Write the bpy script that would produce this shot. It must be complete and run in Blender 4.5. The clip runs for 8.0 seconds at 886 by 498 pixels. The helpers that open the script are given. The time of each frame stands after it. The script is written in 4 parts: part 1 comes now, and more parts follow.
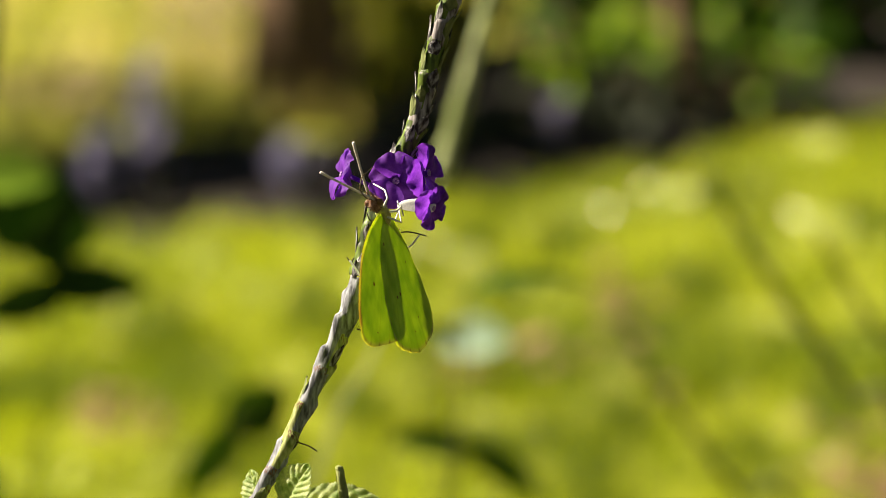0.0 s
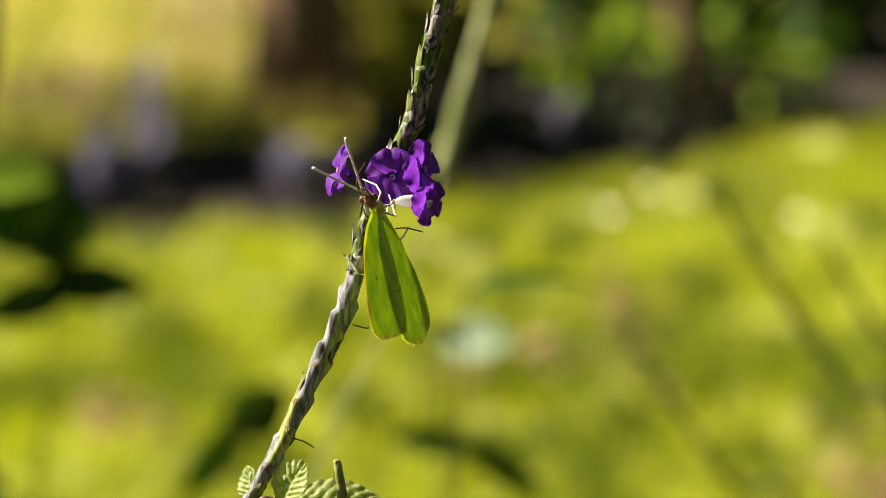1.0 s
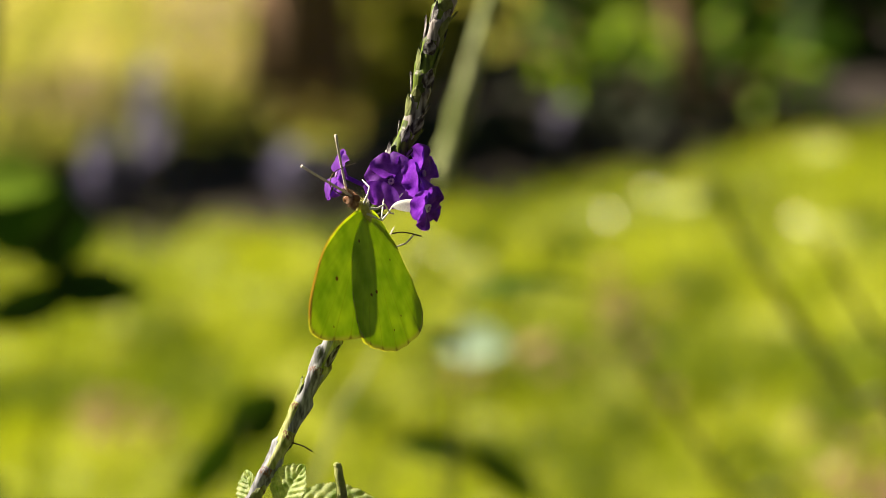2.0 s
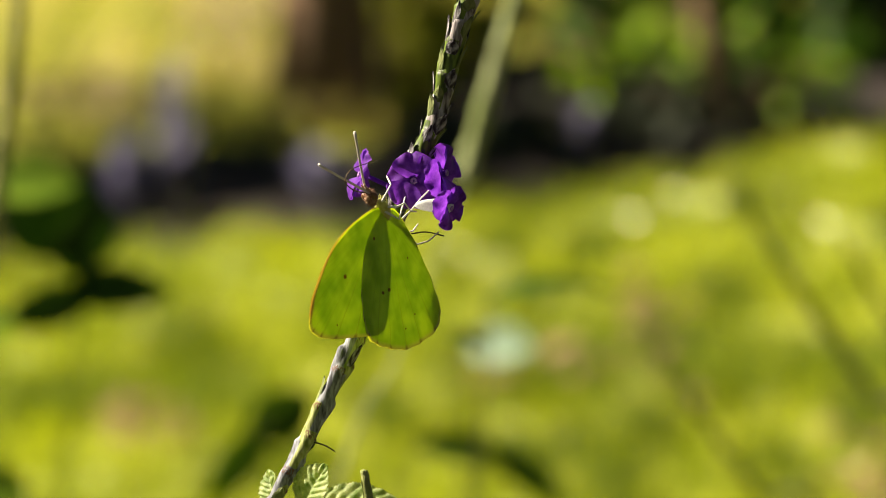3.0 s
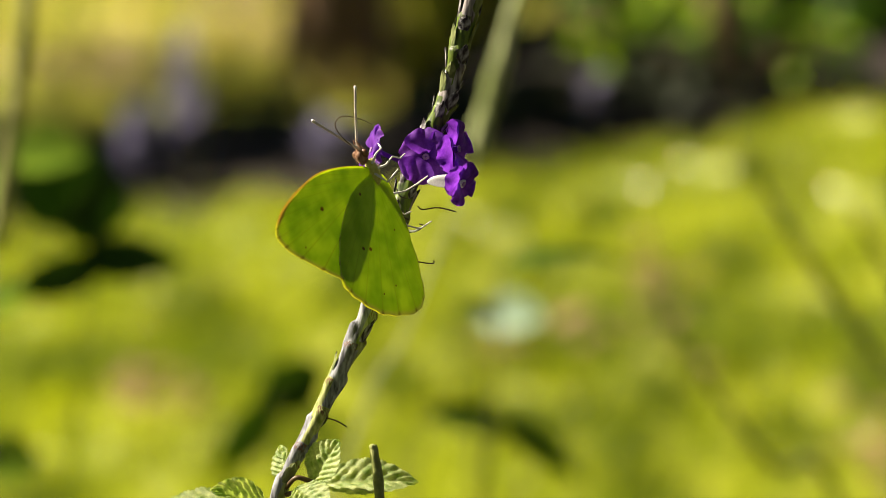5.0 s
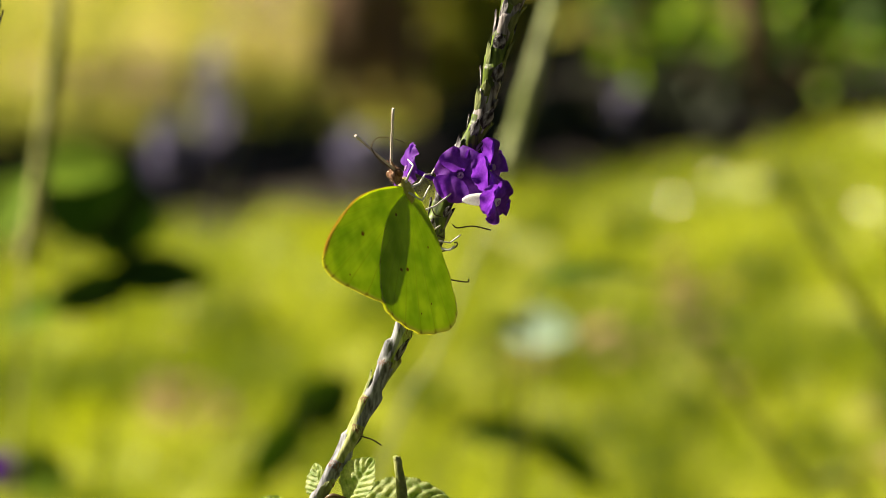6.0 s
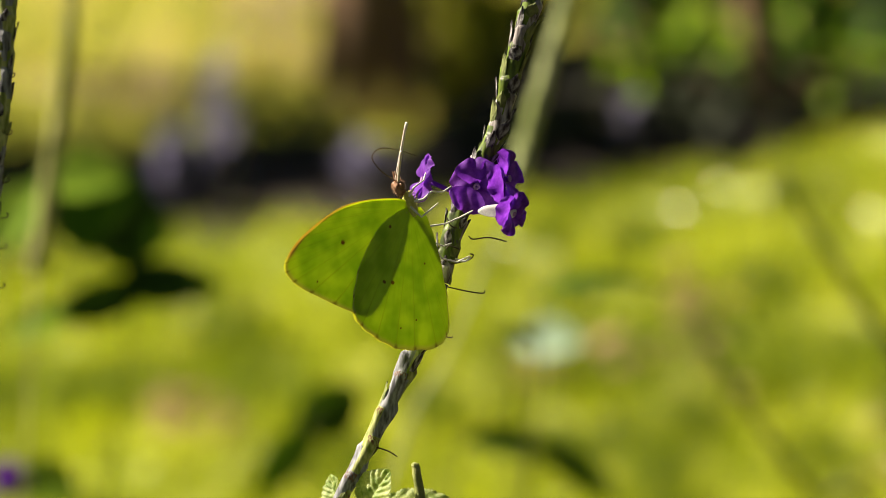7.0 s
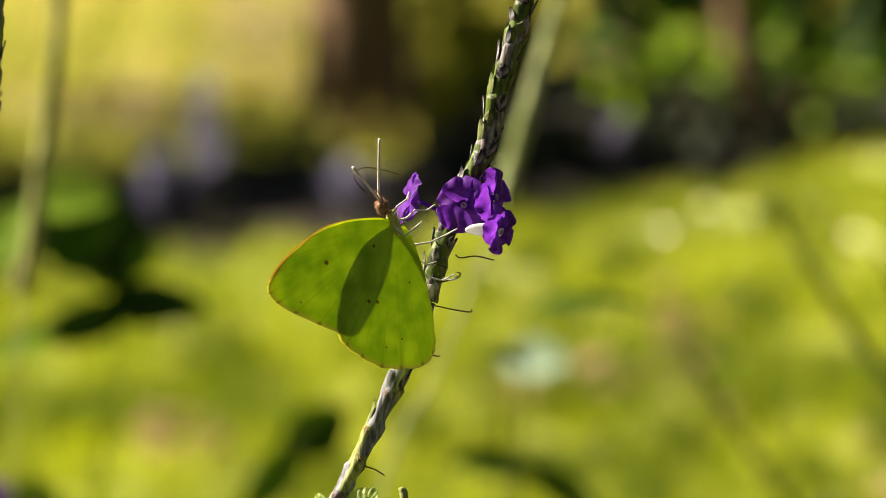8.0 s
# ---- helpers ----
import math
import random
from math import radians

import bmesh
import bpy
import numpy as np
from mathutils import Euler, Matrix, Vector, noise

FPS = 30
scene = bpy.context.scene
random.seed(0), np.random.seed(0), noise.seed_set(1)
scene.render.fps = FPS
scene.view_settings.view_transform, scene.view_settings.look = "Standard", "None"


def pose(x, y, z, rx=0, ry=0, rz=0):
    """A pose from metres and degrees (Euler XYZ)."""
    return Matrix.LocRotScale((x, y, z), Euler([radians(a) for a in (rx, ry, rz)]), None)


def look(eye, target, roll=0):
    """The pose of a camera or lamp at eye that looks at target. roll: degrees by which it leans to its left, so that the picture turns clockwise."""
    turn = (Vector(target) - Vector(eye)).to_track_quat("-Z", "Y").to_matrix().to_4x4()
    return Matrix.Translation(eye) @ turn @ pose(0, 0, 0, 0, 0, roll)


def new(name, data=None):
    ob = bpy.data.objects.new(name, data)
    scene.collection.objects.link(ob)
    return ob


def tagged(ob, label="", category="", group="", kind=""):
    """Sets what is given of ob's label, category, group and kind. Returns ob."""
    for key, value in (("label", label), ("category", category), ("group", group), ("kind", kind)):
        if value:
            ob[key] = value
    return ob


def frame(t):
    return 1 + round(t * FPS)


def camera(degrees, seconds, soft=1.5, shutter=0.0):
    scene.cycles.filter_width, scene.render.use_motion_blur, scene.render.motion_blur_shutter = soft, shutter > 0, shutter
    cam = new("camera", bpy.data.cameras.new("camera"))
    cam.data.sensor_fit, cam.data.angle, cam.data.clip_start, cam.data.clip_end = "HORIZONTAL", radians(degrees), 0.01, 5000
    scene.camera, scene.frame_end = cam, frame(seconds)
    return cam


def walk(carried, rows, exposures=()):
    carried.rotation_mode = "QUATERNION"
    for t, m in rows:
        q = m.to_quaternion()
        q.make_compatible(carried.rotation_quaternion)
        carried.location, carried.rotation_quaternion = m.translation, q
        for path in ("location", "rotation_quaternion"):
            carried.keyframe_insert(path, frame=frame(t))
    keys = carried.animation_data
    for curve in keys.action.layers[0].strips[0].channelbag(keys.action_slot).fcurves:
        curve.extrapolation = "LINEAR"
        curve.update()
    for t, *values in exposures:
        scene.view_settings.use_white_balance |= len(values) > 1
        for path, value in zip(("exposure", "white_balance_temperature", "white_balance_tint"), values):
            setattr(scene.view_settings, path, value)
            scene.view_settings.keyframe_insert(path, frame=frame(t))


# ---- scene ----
cam = camera(9.5, 8.0, soft=0.8)
cam.data.dof.use_dof = True
cam.data.dof.focus_distance = 1.208
cam.data.dof.aperture_fstop = 18.5

PATH = [
    (0.0, pose(-0.00000, 0, 1.25000, 81.003, 0, 0.000)),
    (0.5, pose(0.00106, 0, 1.24894, 81.071, 0, -0.017)),
    (1.0, pose(0.00159, 0, 1.24841, 81.035, 0, 0.038)),
    (1.5, pose(0.00141, 0, 1.24859, 81.109, 0, 0.006)),
    (1.7, pose(0.00155, 0, 1.24852, 81.073, 0, 0.006)),
    (2.8, pose(0.00233, 0, 1.24813, 81.122, 0, 0.256)),
    (3.0, pose(0.00247, 0, 1.24806, 81.095, 0, 0.311)),
    (3.3, pose(0.00236, 0, 1.24859, 81.070, 0, 0.367)),
    (3.5, pose(0.00229, 0, 1.24894, 81.047, 0, 0.369)),
    (3.7, pose(0.00243, 0, 1.24880, 81.029, 0, 0.327)),
    (3.8, pose(0.00250, 0, 1.24873, 81.002, 0, 0.294)),
    (3.9, pose(0.00258, 0, 1.24866, 80.975, 0, 0.291)),
    (4.0, pose(0.00265, 0, 1.24859, 80.912, 0, 0.295)),
    (4.2, pose(0.00250, 0, 1.24887, 80.704, 0, 0.337)),
    (5.3, pose(0.00173, 0, 1.25042, 80.752, 0, 0.507)),
    (5.5, pose(0.00159, 0, 1.25071, 80.745, 0, 0.640)),
    (6.0, pose(0.00053, 0, 1.25106, 80.892, 0, 0.729)),
    (6.3, pose(-0.00053, 0, 1.25138, 81.060, 0, 0.655)),
    (6.5, pose(-0.00123, 0, 1.25159, 80.955, 0, 0.719)),
    (7.0, pose(-0.00229, 0, 1.25176, 80.981, 0, 0.766)),
    (7.5, pose(-0.00247, 0, 1.25141, 80.997, 0, 0.600)),
    (8.0, pose(-0.00247, 0, 1.25106, 81.214, 0, 0.618)),
]
walk(cam, PATH, exposures=[(0.0, 1.67), (8.0, 1.67)])

# ---- daylight ----
SUN = Vector((-0.74, 0.22, 0.62)).normalized()
world = bpy.data.worlds.new("daylight")
scene.world = world
world.use_nodes = True
sky = world.node_tree.nodes.new("ShaderNodeTexSky")
sky.sky_type, sky.sun_disc = "NISHITA", False
sky.sun_elevation = math.asin(SUN.z)
sky.sun_rotation = math.atan2(SUN.x, SUN.y)
background = world.node_tree.nodes["Background"]
background.inputs["Strength"].default_value = 0.009
world.node_tree.links.new(sky.outputs["Color"], background.inputs["Color"])
sun = new("sun", bpy.data.lights.new("sun", "SUN"))
sun.data.energy, sun.data.angle, sun.data.color = 5.0, radians(0.55), (1.0, 0.885, 0.70)
sun.matrix_world = look(SUN * 20, (0, 0, 0))


# ---- materials ----
def surface(name, dark, light, scale=40.0, rough=0.6, bump=0.2, sheer=0.0, sheer_color=None, stretch=(1.0, 1.0, 1.0), island=False, spec=0.3, bump_size=0.001, contrast=1.0, patch=None):
    """Two-tone surface with coarse and fine grain; sheer is the share of light let through."""
    m = bpy.data.materials.new(name)
    m.use_nodes = True
    n, l = m.node_tree.nodes, m.node_tree.links
    p, out = n["Principled BSDF"], n["Material Output"]
    co, mp = n.new("ShaderNodeTexCoord"), n.new("ShaderNodeMapping")
    mp.inputs["Scale"].default_value = stretch
    l.new(co.outputs["Object"], mp.inputs["Vector"])
    coarse, fine = n.new("ShaderNodeTexNoise"), n.new("ShaderNodeTexNoise")
    for node, s, d in ((coarse, scale, 3.0), (fine, scale * 7.0, 4.0)):
        node.inputs["Scale"].default_value, node.inputs["Detail"].default_value = s, d
        l.new(mp.outputs["Vector"], node.inputs["Vector"])
    spread = n.new("ShaderNodeMapRange")
    spread.inputs["From Min"].default_value, spread.inputs["From Max"].default_value = 0.5 - 0.22 / contrast, 0.5 + 0.22 / contrast
    l.new(coarse.outputs["Fac"], spread.inputs["Value"])
    factor = spread.outputs["Result"]
    if island:
        geo, avg = n.new("ShaderNodeNewGeometry"), n.new("ShaderNodeMath")
        avg.operation = "MULTIPLY_ADD"
        half = n.new("ShaderNodeMath")
        half.operation = "MULTIPLY"
        half.inputs[1].default_value = 0.55
        l.new(factor, half.inputs[0])
        l.new(geo.outputs["Random Per Island"], avg.inputs[0])
        avg.inputs[1].default_value = 0.45
        l.new(half.outputs[0], avg.inputs[2])
        factor = avg.outputs[0]
    mix = n.new("ShaderNodeMix")
    mix.data_type = "RGBA"
    mix.inputs["A"].default_value, mix.inputs["B"].default_value = (*dark, 1), (*light, 1)
    l.new(factor, mix.inputs["Factor"])
    if patch:
        spots, edge, over = n.new("ShaderNodeTexNoise"), n.new("ShaderNodeMapRange"), n.new("ShaderNodeMix")
        spots.inputs["Scale"].default_value, spots.inputs["Detail"].default_value = scale * 1.3, 2.0
        edge.inputs["From Min"].default_value, edge.inputs["From Max"].default_value = 0.54, 0.62
        shift = n.new("ShaderNodeMapping")
        shift.inputs["Location"].default_value = (3.1, 1.7, 0.4)
        l.new(mp.outputs["Vector"], shift.inputs["Vector"])
        l.new(shift.outputs["Vector"], spots.inputs["Vector"])
        l.new(spots.outputs["Fac"], edge.inputs["Value"])
        over.data_type = "RGBA"
        over.inputs["B"].default_value = (*patch, 1)
        l.new(mix.outputs["Result"], over.inputs["A"])
        l.new(edge.outputs["Result"], over.inputs["Factor"])
        mix = over
    grain, tone = n.new("ShaderNodeMapRange"), n.new("ShaderNodeMix")
    grain.inputs["To Min"].default_value, grain.inputs["To Max"].default_value = 0.7, 1.2
    l.new(fine.outputs["Fac"], grain.inputs["Value"])
    tone.data_type, tone.blend_type = "RGBA", "MULTIPLY"
    tone.inputs["Factor"].default_value = 1.0
    l.new(mix.outputs["Result"], tone.inputs["A"])
    l.new(grain.outputs["Result"], tone.inputs["B"])
    l.new(tone.outputs["Result"], p.inputs["Base Color"])
    p.inputs["Roughness"].default_value = rough
    p.inputs["Specular IOR Level"].default_value = spec
    bp = n.new("ShaderNodeBump")
    bp.inputs["Strength"].default_value, bp.inputs["Distance"].default_value = bump, bump_size
    l.new(fine.outputs["Fac"], bp.inputs["Height"])
    l.new(bp.outputs["Normal"], p.inputs["Normal"])
    if sheer:
        tr, ms = n.new("ShaderNodeBsdfTranslucent"), n.new("ShaderNodeMixShader")
        tint = n.new("ShaderNodeMix")
        tint.data_type, tint.blend_type = "RGBA", "MULTIPLY"
        tint.inputs["Factor"].default_value = 1.0
        tint.inputs["B"].default_value = (*(sheer_color or (1.0, 1.0, 1.0)), 1)
        l.new(tone.outputs["Result"], tint.inputs["A"])
        l.new(tint.outputs["Result"], tr.inputs["Color"])
        ms.inputs["Fac"].default_value = sheer
        l.new(p.outputs["BSDF"], ms.inputs[1])
        l.new(tr.outputs["BSDF"], ms.inputs[2])
        l.new(ms.outputs["Shader"], out.inputs["Surface"])
    return m


def wing_surface(name, spots, veins, costa=0.0):
    """Pale yellow scales that let light through, radiating veins, brown rim and small brown spots (x, z, radius in metres)."""
    m = bpy.data.materials.new(name)
    m.use_nodes = True
    n, l = m.node_tree.nodes, m.node_tree.links
    p, out = n["Principled BSDF"], n["Material Output"]

    def calc(kind, a, b=None, c=None):
        q = n.new("ShaderNodeMath")
        q.operation = kind
        for i, v in enumerate((a, b, c)):
            if v is None:
                continue
            if isinstance(v, (int, float)):
                q.inputs[i].default_value = v
            else:
                l.new(v, q.inputs[i])
        return q.outputs[0]

    def ramp(value, lo, hi):
        q = n.new("ShaderNodeMapRange")
        q.inputs["From Min"].default_value, q.inputs["From Max"].default_value = lo, hi
        l.new(value, q.inputs["Value"])
        return q.outputs["Result"]

    def blend(a, b, fac, kind="MIX"):
        q = n.new("ShaderNodeMix")
        q.data_type, q.blend_type = "RGBA", kind
        for key, v in (("A", a), ("B", b), ("Factor", fac)):
            if isinstance(v, tuple):
                q.inputs[key].default_value = (*v, 1)
            elif isinstance(v, (int, float)):
                q.inputs[key].default_value = v
            else:
                l.new(v, q.inputs[key])
        return q.outputs["Result"]

    uv, co = n.new("ShaderNodeUVMap"), n.new("ShaderNodeTexCoord")
    uv.uv_map = "span"
    sep, pos = n.new("ShaderNodeSeparateXYZ"), n.new("ShaderNodeSeparateXYZ")
    l.new(uv.outputs["UV"], sep.inputs[0])
    l.new(co.outputs["Object"], pos.inputs[0])
    u, v = sep.outputs["X"], sep.outputs["Y"]
    off = calc("ABSOLUTE", calc("SUBTRACT", calc("FRACT", calc("MULTIPLY", u, veins)), 0.5))
    vein = ramp(off, 0.045, 0.01)
    cloud, dust = n.new("ShaderNodeTexNoise"), n.new("ShaderNodeTexNoise")
    cloud.inputs["Scale"].default_value, dust.inputs["Scale"].default_value = 160, 1700
    for q in (cloud, dust):
        l.new(co.outputs["Object"], q.inputs["Vector"])
    color = blend((0.34, 0.55, 0.018), (0.53, 0.73, 0.050), ramp(cloud.outputs["Fac"], 0.35, 0.65))
    streak, span = n.new("ShaderNodeTexNoise"), n.new("ShaderNodeMapping")
    span.inputs["Scale"].default_value = (veins * 3.0, 2.5, 1)
    l.new(uv.outputs["UV"], span.inputs["Vector"])
    l.new(span.outputs["Vector"], streak.inputs["Vector"])
    streak.inputs["Scale"].default_value = 1.0
    color = blend(color, (0.62, 0.74, 0.55), calc("MULTIPLY", ramp(streak.outputs["Fac"], 0.5, 0.72), 0.3), "MULTIPLY")
    color = blend(color, (0.72, 0.72, 0.72), calc("MULTIPLY", ramp(dust.outputs["Fac"], 0.62, 0.8), 0.12), "MULTIPLY")
    color = blend(color, (0.36, 0.44, 0.015), calc("MULTIPLY", vein, 0.45))
    rim = ramp(v, 0.962, 0.992)
    front = ramp(u, costa + 0.02, costa - 0.03) if costa else 0.0
    color = blend(color, (0.60, 0.56, 0.26), calc("MULTIPLY", rim, 0.6))
    color = blend(color, (0.34, 0.20, 0.12), calc("MULTIPLY", calc("MULTIPLY", ramp(v, 0.940, 0.975), front), 0.85))
    dots = calc("MULTIPLY", ramp(off, 0.12, 0.04), ramp(v, 0.962, 0.988))
    color = blend(color, (0.10, 0.045, 0.015), calc("MULTIPLY", calc("MULTIPLY", dots, calc("SUBTRACT", 1.0, front)), 0.5))
    for x, z, r in spots:
        dx, dz = calc("SUBTRACT", pos.outputs["X"], x), calc("SUBTRACT", pos.outputs["Z"], z)
        far = calc("SQRT", calc("ADD", calc("MULTIPLY", dx, dx), calc("MULTIPLY", dz, dz)))
        far = calc("ADD", far, calc("MULTIPLY", calc("SUBTRACT", dust.outputs["Fac"], 0.5), r * 1.2))
        color = blend(color, (0.16, 0.05, 0.015), calc("MULTIPLY", ramp(far, r, r * 0.55), 0.9))
    l.new(color, p.inputs["Base Color"])
    p.inputs["Roughness"].default_value, p.inputs["Specular IOR Level"].default_value = 0.6, 0.2
    bp = n.new("ShaderNodeBump")
    bp.inputs["Strength"].default_value, bp.inputs["Distance"].default_value = 0.30, 0.0004
    l.new(calc("ADD", vein, calc("MULTIPLY", dust.outputs["Fac"], 0.25)), bp.inputs["Height"])
    l.new(bp.outputs["Normal"], p.inputs["Normal"])
    tr, ms = n.new("ShaderNodeBsdfTranslucent"), n.new("ShaderNodeMixShader")
    l.new(blend(color, (0.95, 0.82, 0.09), 1.0, "MULTIPLY"), tr.inputs["Color"])
    ms.inputs["Fac"].default_value = 0.47
    l.new(p.outputs["BSDF"], ms.inputs[1])
    l.new(tr.outputs["BSDF"], ms.inputs[2])
    l.new(ms.outputs["Shader"], out.inputs["Surface"])
    return m


def rachis_surface(name, skin, skin_light, dry, dry_light, scar, rough=0.6):
    """Stem skin with dry scale patches; the mesh carries each scale's chance number, its length from foot to tip and how dry it is."""
    m = bpy.data.materials.new(name)
    m.use_nodes = True
    n, l = m.node_tree.nodes, m.node_tree.links
    p = n["Principled BSDF"]
    at = n.new("ShaderNodeAttribute")
    at.attribute_name = "scale"
    sep, co, mp = n.new("ShaderNodeSeparateColor"), n.new("ShaderNodeTexCoord"), n.new("ShaderNodeMapping")
    l.new(at.outputs["Color"], sep.inputs["Color"])
    mp.inputs["Scale"].default_value = (1, 1, 0.2)
    l.new(co.outputs["Object"], mp.inputs["Vector"])
    streak, fine = n.new("ShaderNodeTexNoise"), n.new("ShaderNodeTexNoise")
    for q, size in ((streak, 900), (fine, 3200)):
        q.inputs["Scale"].default_value, q.inputs["Detail"].default_value = size, 4.0
        l.new(mp.outputs["Vector"], q.inputs["Vector"])

    def ramp(value, lo, hi):
        q = n.new("ShaderNodeMapRange")
        q.inputs["From Min"].default_value, q.inputs["From Max"].default_value = lo, hi
        l.new(value, q.inputs["Value"])
        return q.outputs["Result"]

    def blend(a, b, fac):
        q = n.new("ShaderNodeMix")
        q.data_type = "RGBA"
        for key, v in (("A", a), ("B", b)):
            if isinstance(v, tuple):
                q.inputs[key].default_value = (*v, 1)
            else:
                l.new(v, q.inputs[key])
        l.new(fac, q.inputs["Factor"])
        return q.outputs["Result"]

    grain = ramp(streak.outputs["Fac"], 0.36, 0.64)
    wet, old = blend(skin, skin_light, grain), blend(dry, dry_light, grain)
    mixed = n.new("ShaderNodeMath")
    mixed.operation = "MULTIPLY_ADD"
    l.new(streak.outputs["Fac"], mixed.inputs[0])
    mixed.inputs[1].default_value = 0.9
    l.new(sep.outputs["Blue"], mixed.inputs[2])
    color = blend(wet, old, ramp(mixed.outputs[0], 0.85, 1.05))
    mark = n.new("ShaderNodeMath")
    mark.operation = "MULTIPLY"
    l.new(ramp(sep.outputs["Green"], 0.90, 0.97), mark.inputs[0])
    l.new(ramp(fine.outputs["Fac"], 0.46, 0.58), mark.inputs[1])
    seldom = n.new("ShaderNodeMath")
    seldom.operation = "MULTIPLY"
    l.new(mark.outputs[0], seldom.inputs[0])
    l.new(ramp(sep.outputs["Red"], 0.55, 0.65), seldom.inputs[1])
    color = blend(color, scar, seldom.outputs[0])
    l.new(color, p.inputs["Base Color"])
    p.inputs["Roughness"].default_value, p.inputs["Specular IOR Level"].default_value = rough, 0.3
    bp = n.new("ShaderNodeBump")
    bp.inputs["Strength"].default_value, bp.inputs["Distance"].default_value = 0.6, 0.0004
    l.new(streak.outputs["Fac"], bp.inputs["Height"])
    l.new(bp.outputs["Normal"], p.inputs["Normal"])
    return m


M_FORE = wing_surface("forewing_scales", [(-0.0190, -0.0088, 0.0007), (-0.0262, -0.0175, 0.0003)], 17, 0.42)
M_HIND = wing_surface("hindwing_scales", [(-0.0050, -0.0178, 0.00062), (-0.0074, -0.0176, 0.0005), (-0.0057, -0.0053, 0.00045), (0.0042, -0.0135, 0.00035), (0.0018, -0.0262, 0.00035), (-0.0026, -0.0280, 0.0003)], 17)
M_FUZZ = surface("pale_yellow_fuzz", (0.52, 0.49, 0.10), (0.80, 0.77, 0.28), 900, 0.9, 0.8, bump_size=0.0004)
M_HEAD = surface("tawny_fuzz", (0.22, 0.09, 0.04), (0.62, 0.38, 0.25), 1400, 0.85, 0.8, bump_size=0.0004, contrast=1.5)
M_EYE = surface("dull_brown_eye", (0.13, 0.05, 0.02), (0.20, 0.09, 0.04), 2500, 0.3, 0.2, spec=0.5)
M_ANTENNA = surface("pale_antenna", (0.66, 0.55, 0.46), (0.88, 0.82, 0.76), 1500, 0.7, 0.3)
M_LEG = surface("white_leg", (0.66, 0.62, 0.54), (0.85, 0.82, 0.75), 900, 0.6, 0.2)
M_TONGUE = surface("brown_proboscis", (0.05, 0.03, 0.012), (0.16, 0.10, 0.04), 800, 0.45, 0.1)
M_RACHISG = rachis_surface("fresh_green_rachis", (0.028, 0.044, 0.006), (0.13, 0.19, 0.016), (0.05, 0.035, 0.035), (0.40, 0.36, 0.35), (0.06, 0.04, 0.05), 0.5)
M_RACHIS = rachis_surface("weathered_grey_rachis", (0.14, 0.18, 0.03), (0.42, 0.43, 0.17), (0.052, 0.052, 0.058), (0.31, 0.315, 0.34), (0.13, 0.055, 0.03), 0.8)
M_STALK = surface("grey_woody_stem", (0.065, 0.06, 0.058), (0.38, 0.36, 0.36), 260, 0.8, 0.6, stretch=(1, 1, 0.10), bump_size=0.0010, contrast=1.9)
M_BRACT = surface("dry_purplish_bract", (0.028, 0.020, 0.025), (0.47, 0.45, 0.45), 620, 0.75, 0.8, stretch=(1, 1, 0.25), bump_size=0.0006, contrast=2.0)
M_BRACTG = surface("green_bract", (0.06, 0.085, 0.015), (0.34, 0.36, 0.13), 300, 0.7, 0.6, stretch=(1, 1, 0.25), bump_size=0.0006, contrast=1.5)
M_PALESPIKE = surface("pale_green_spike", (0.22, 0.27, 0.07), (0.48, 0.52, 0.25), 120, 0.8, 0.6, stretch=(1, 1, 0.3), bump_size=0.001)
M_DULLSPIKE = surface("dull_green_spike", (0.19, 0.21, 0.045), (0.46, 0.45, 0.15), 150, 0.8, 0.6, stretch=(1, 1, 0.3), bump_size=0.001, contrast=1.5)
M_SHOOT = surface("pale_young_shoot", (0.13, 0.16, 0.03), (0.34, 0.35, 0.12), 300, 0.6, 0.6, bump_size=0.0004)
M_STYLE = surface("dark_dry_thread", (0.03, 0.022, 0.015), (0.10, 0.07, 0.04), 500, 0.7, 0.2)
M_PETAL = surface("violet_petal", (0.10, 0.014, 0.27), (0.26, 0.060, 0.54), 420, 0.6, 0.12, 0.5, (1.2, 1.0, 1.25), bump_size=0.0004, spec=0.2, contrast=1.3)
M_THROAT = surface("pinkish_white_throat", (0.32, 0.13, 0.44), (0.60, 0.38, 0.66), 500, 0.6, 0.2, 0.25)
M_TUBE = surface("white_corolla_tube", (0.74, 0.75, 0.70), (0.90, 0.89, 0.87), 300, 0.55, 0.15, 0.5)
M_LEAF = surface("quilted_green_leaf", (0.19, 0.30, 0.045), (0.60, 0.66, 0.28), 420, 0.40, 0.6, 0.5, (1.5, 1.5, 0.7), bump_size=0.0005, spec=0.5, contrast=1.4)
# leaf sides turned from the sun: their shade is put into this green
M_LEAFSHADE = surface("shaded_green_leaf", (0.018, 0.050, 0.009), (0.050, 0.110, 0.014), 60, 0.75, 0.4, 0.07, (1.3, 1.4, 0.3), spec=0.1)
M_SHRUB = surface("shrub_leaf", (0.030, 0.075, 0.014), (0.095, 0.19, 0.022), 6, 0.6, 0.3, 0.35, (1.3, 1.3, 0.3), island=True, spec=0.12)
# brighter copy of the shrub leaf, with sunlight put into its colour
M_SUNSHRUB = surface("sunlit_shrub_leaf", (0.13, 0.28, 0.010), (0.40, 0.56, 0.030), 6, 0.5, 0.3, 0.4, (1.3, 1.3, 0.3), island=True)
# sun-facing copy of that leaf, its light put into the colour
M_SUNLEAF = surface("sunlit_green_leaf", (0.07, 0.14, 0.006), (0.17, 0.26, 0.014), 90, 0.7, 0.3, 0.35, (1.2, 1.2, 0.4), contrast=1.6, spec=0.08)
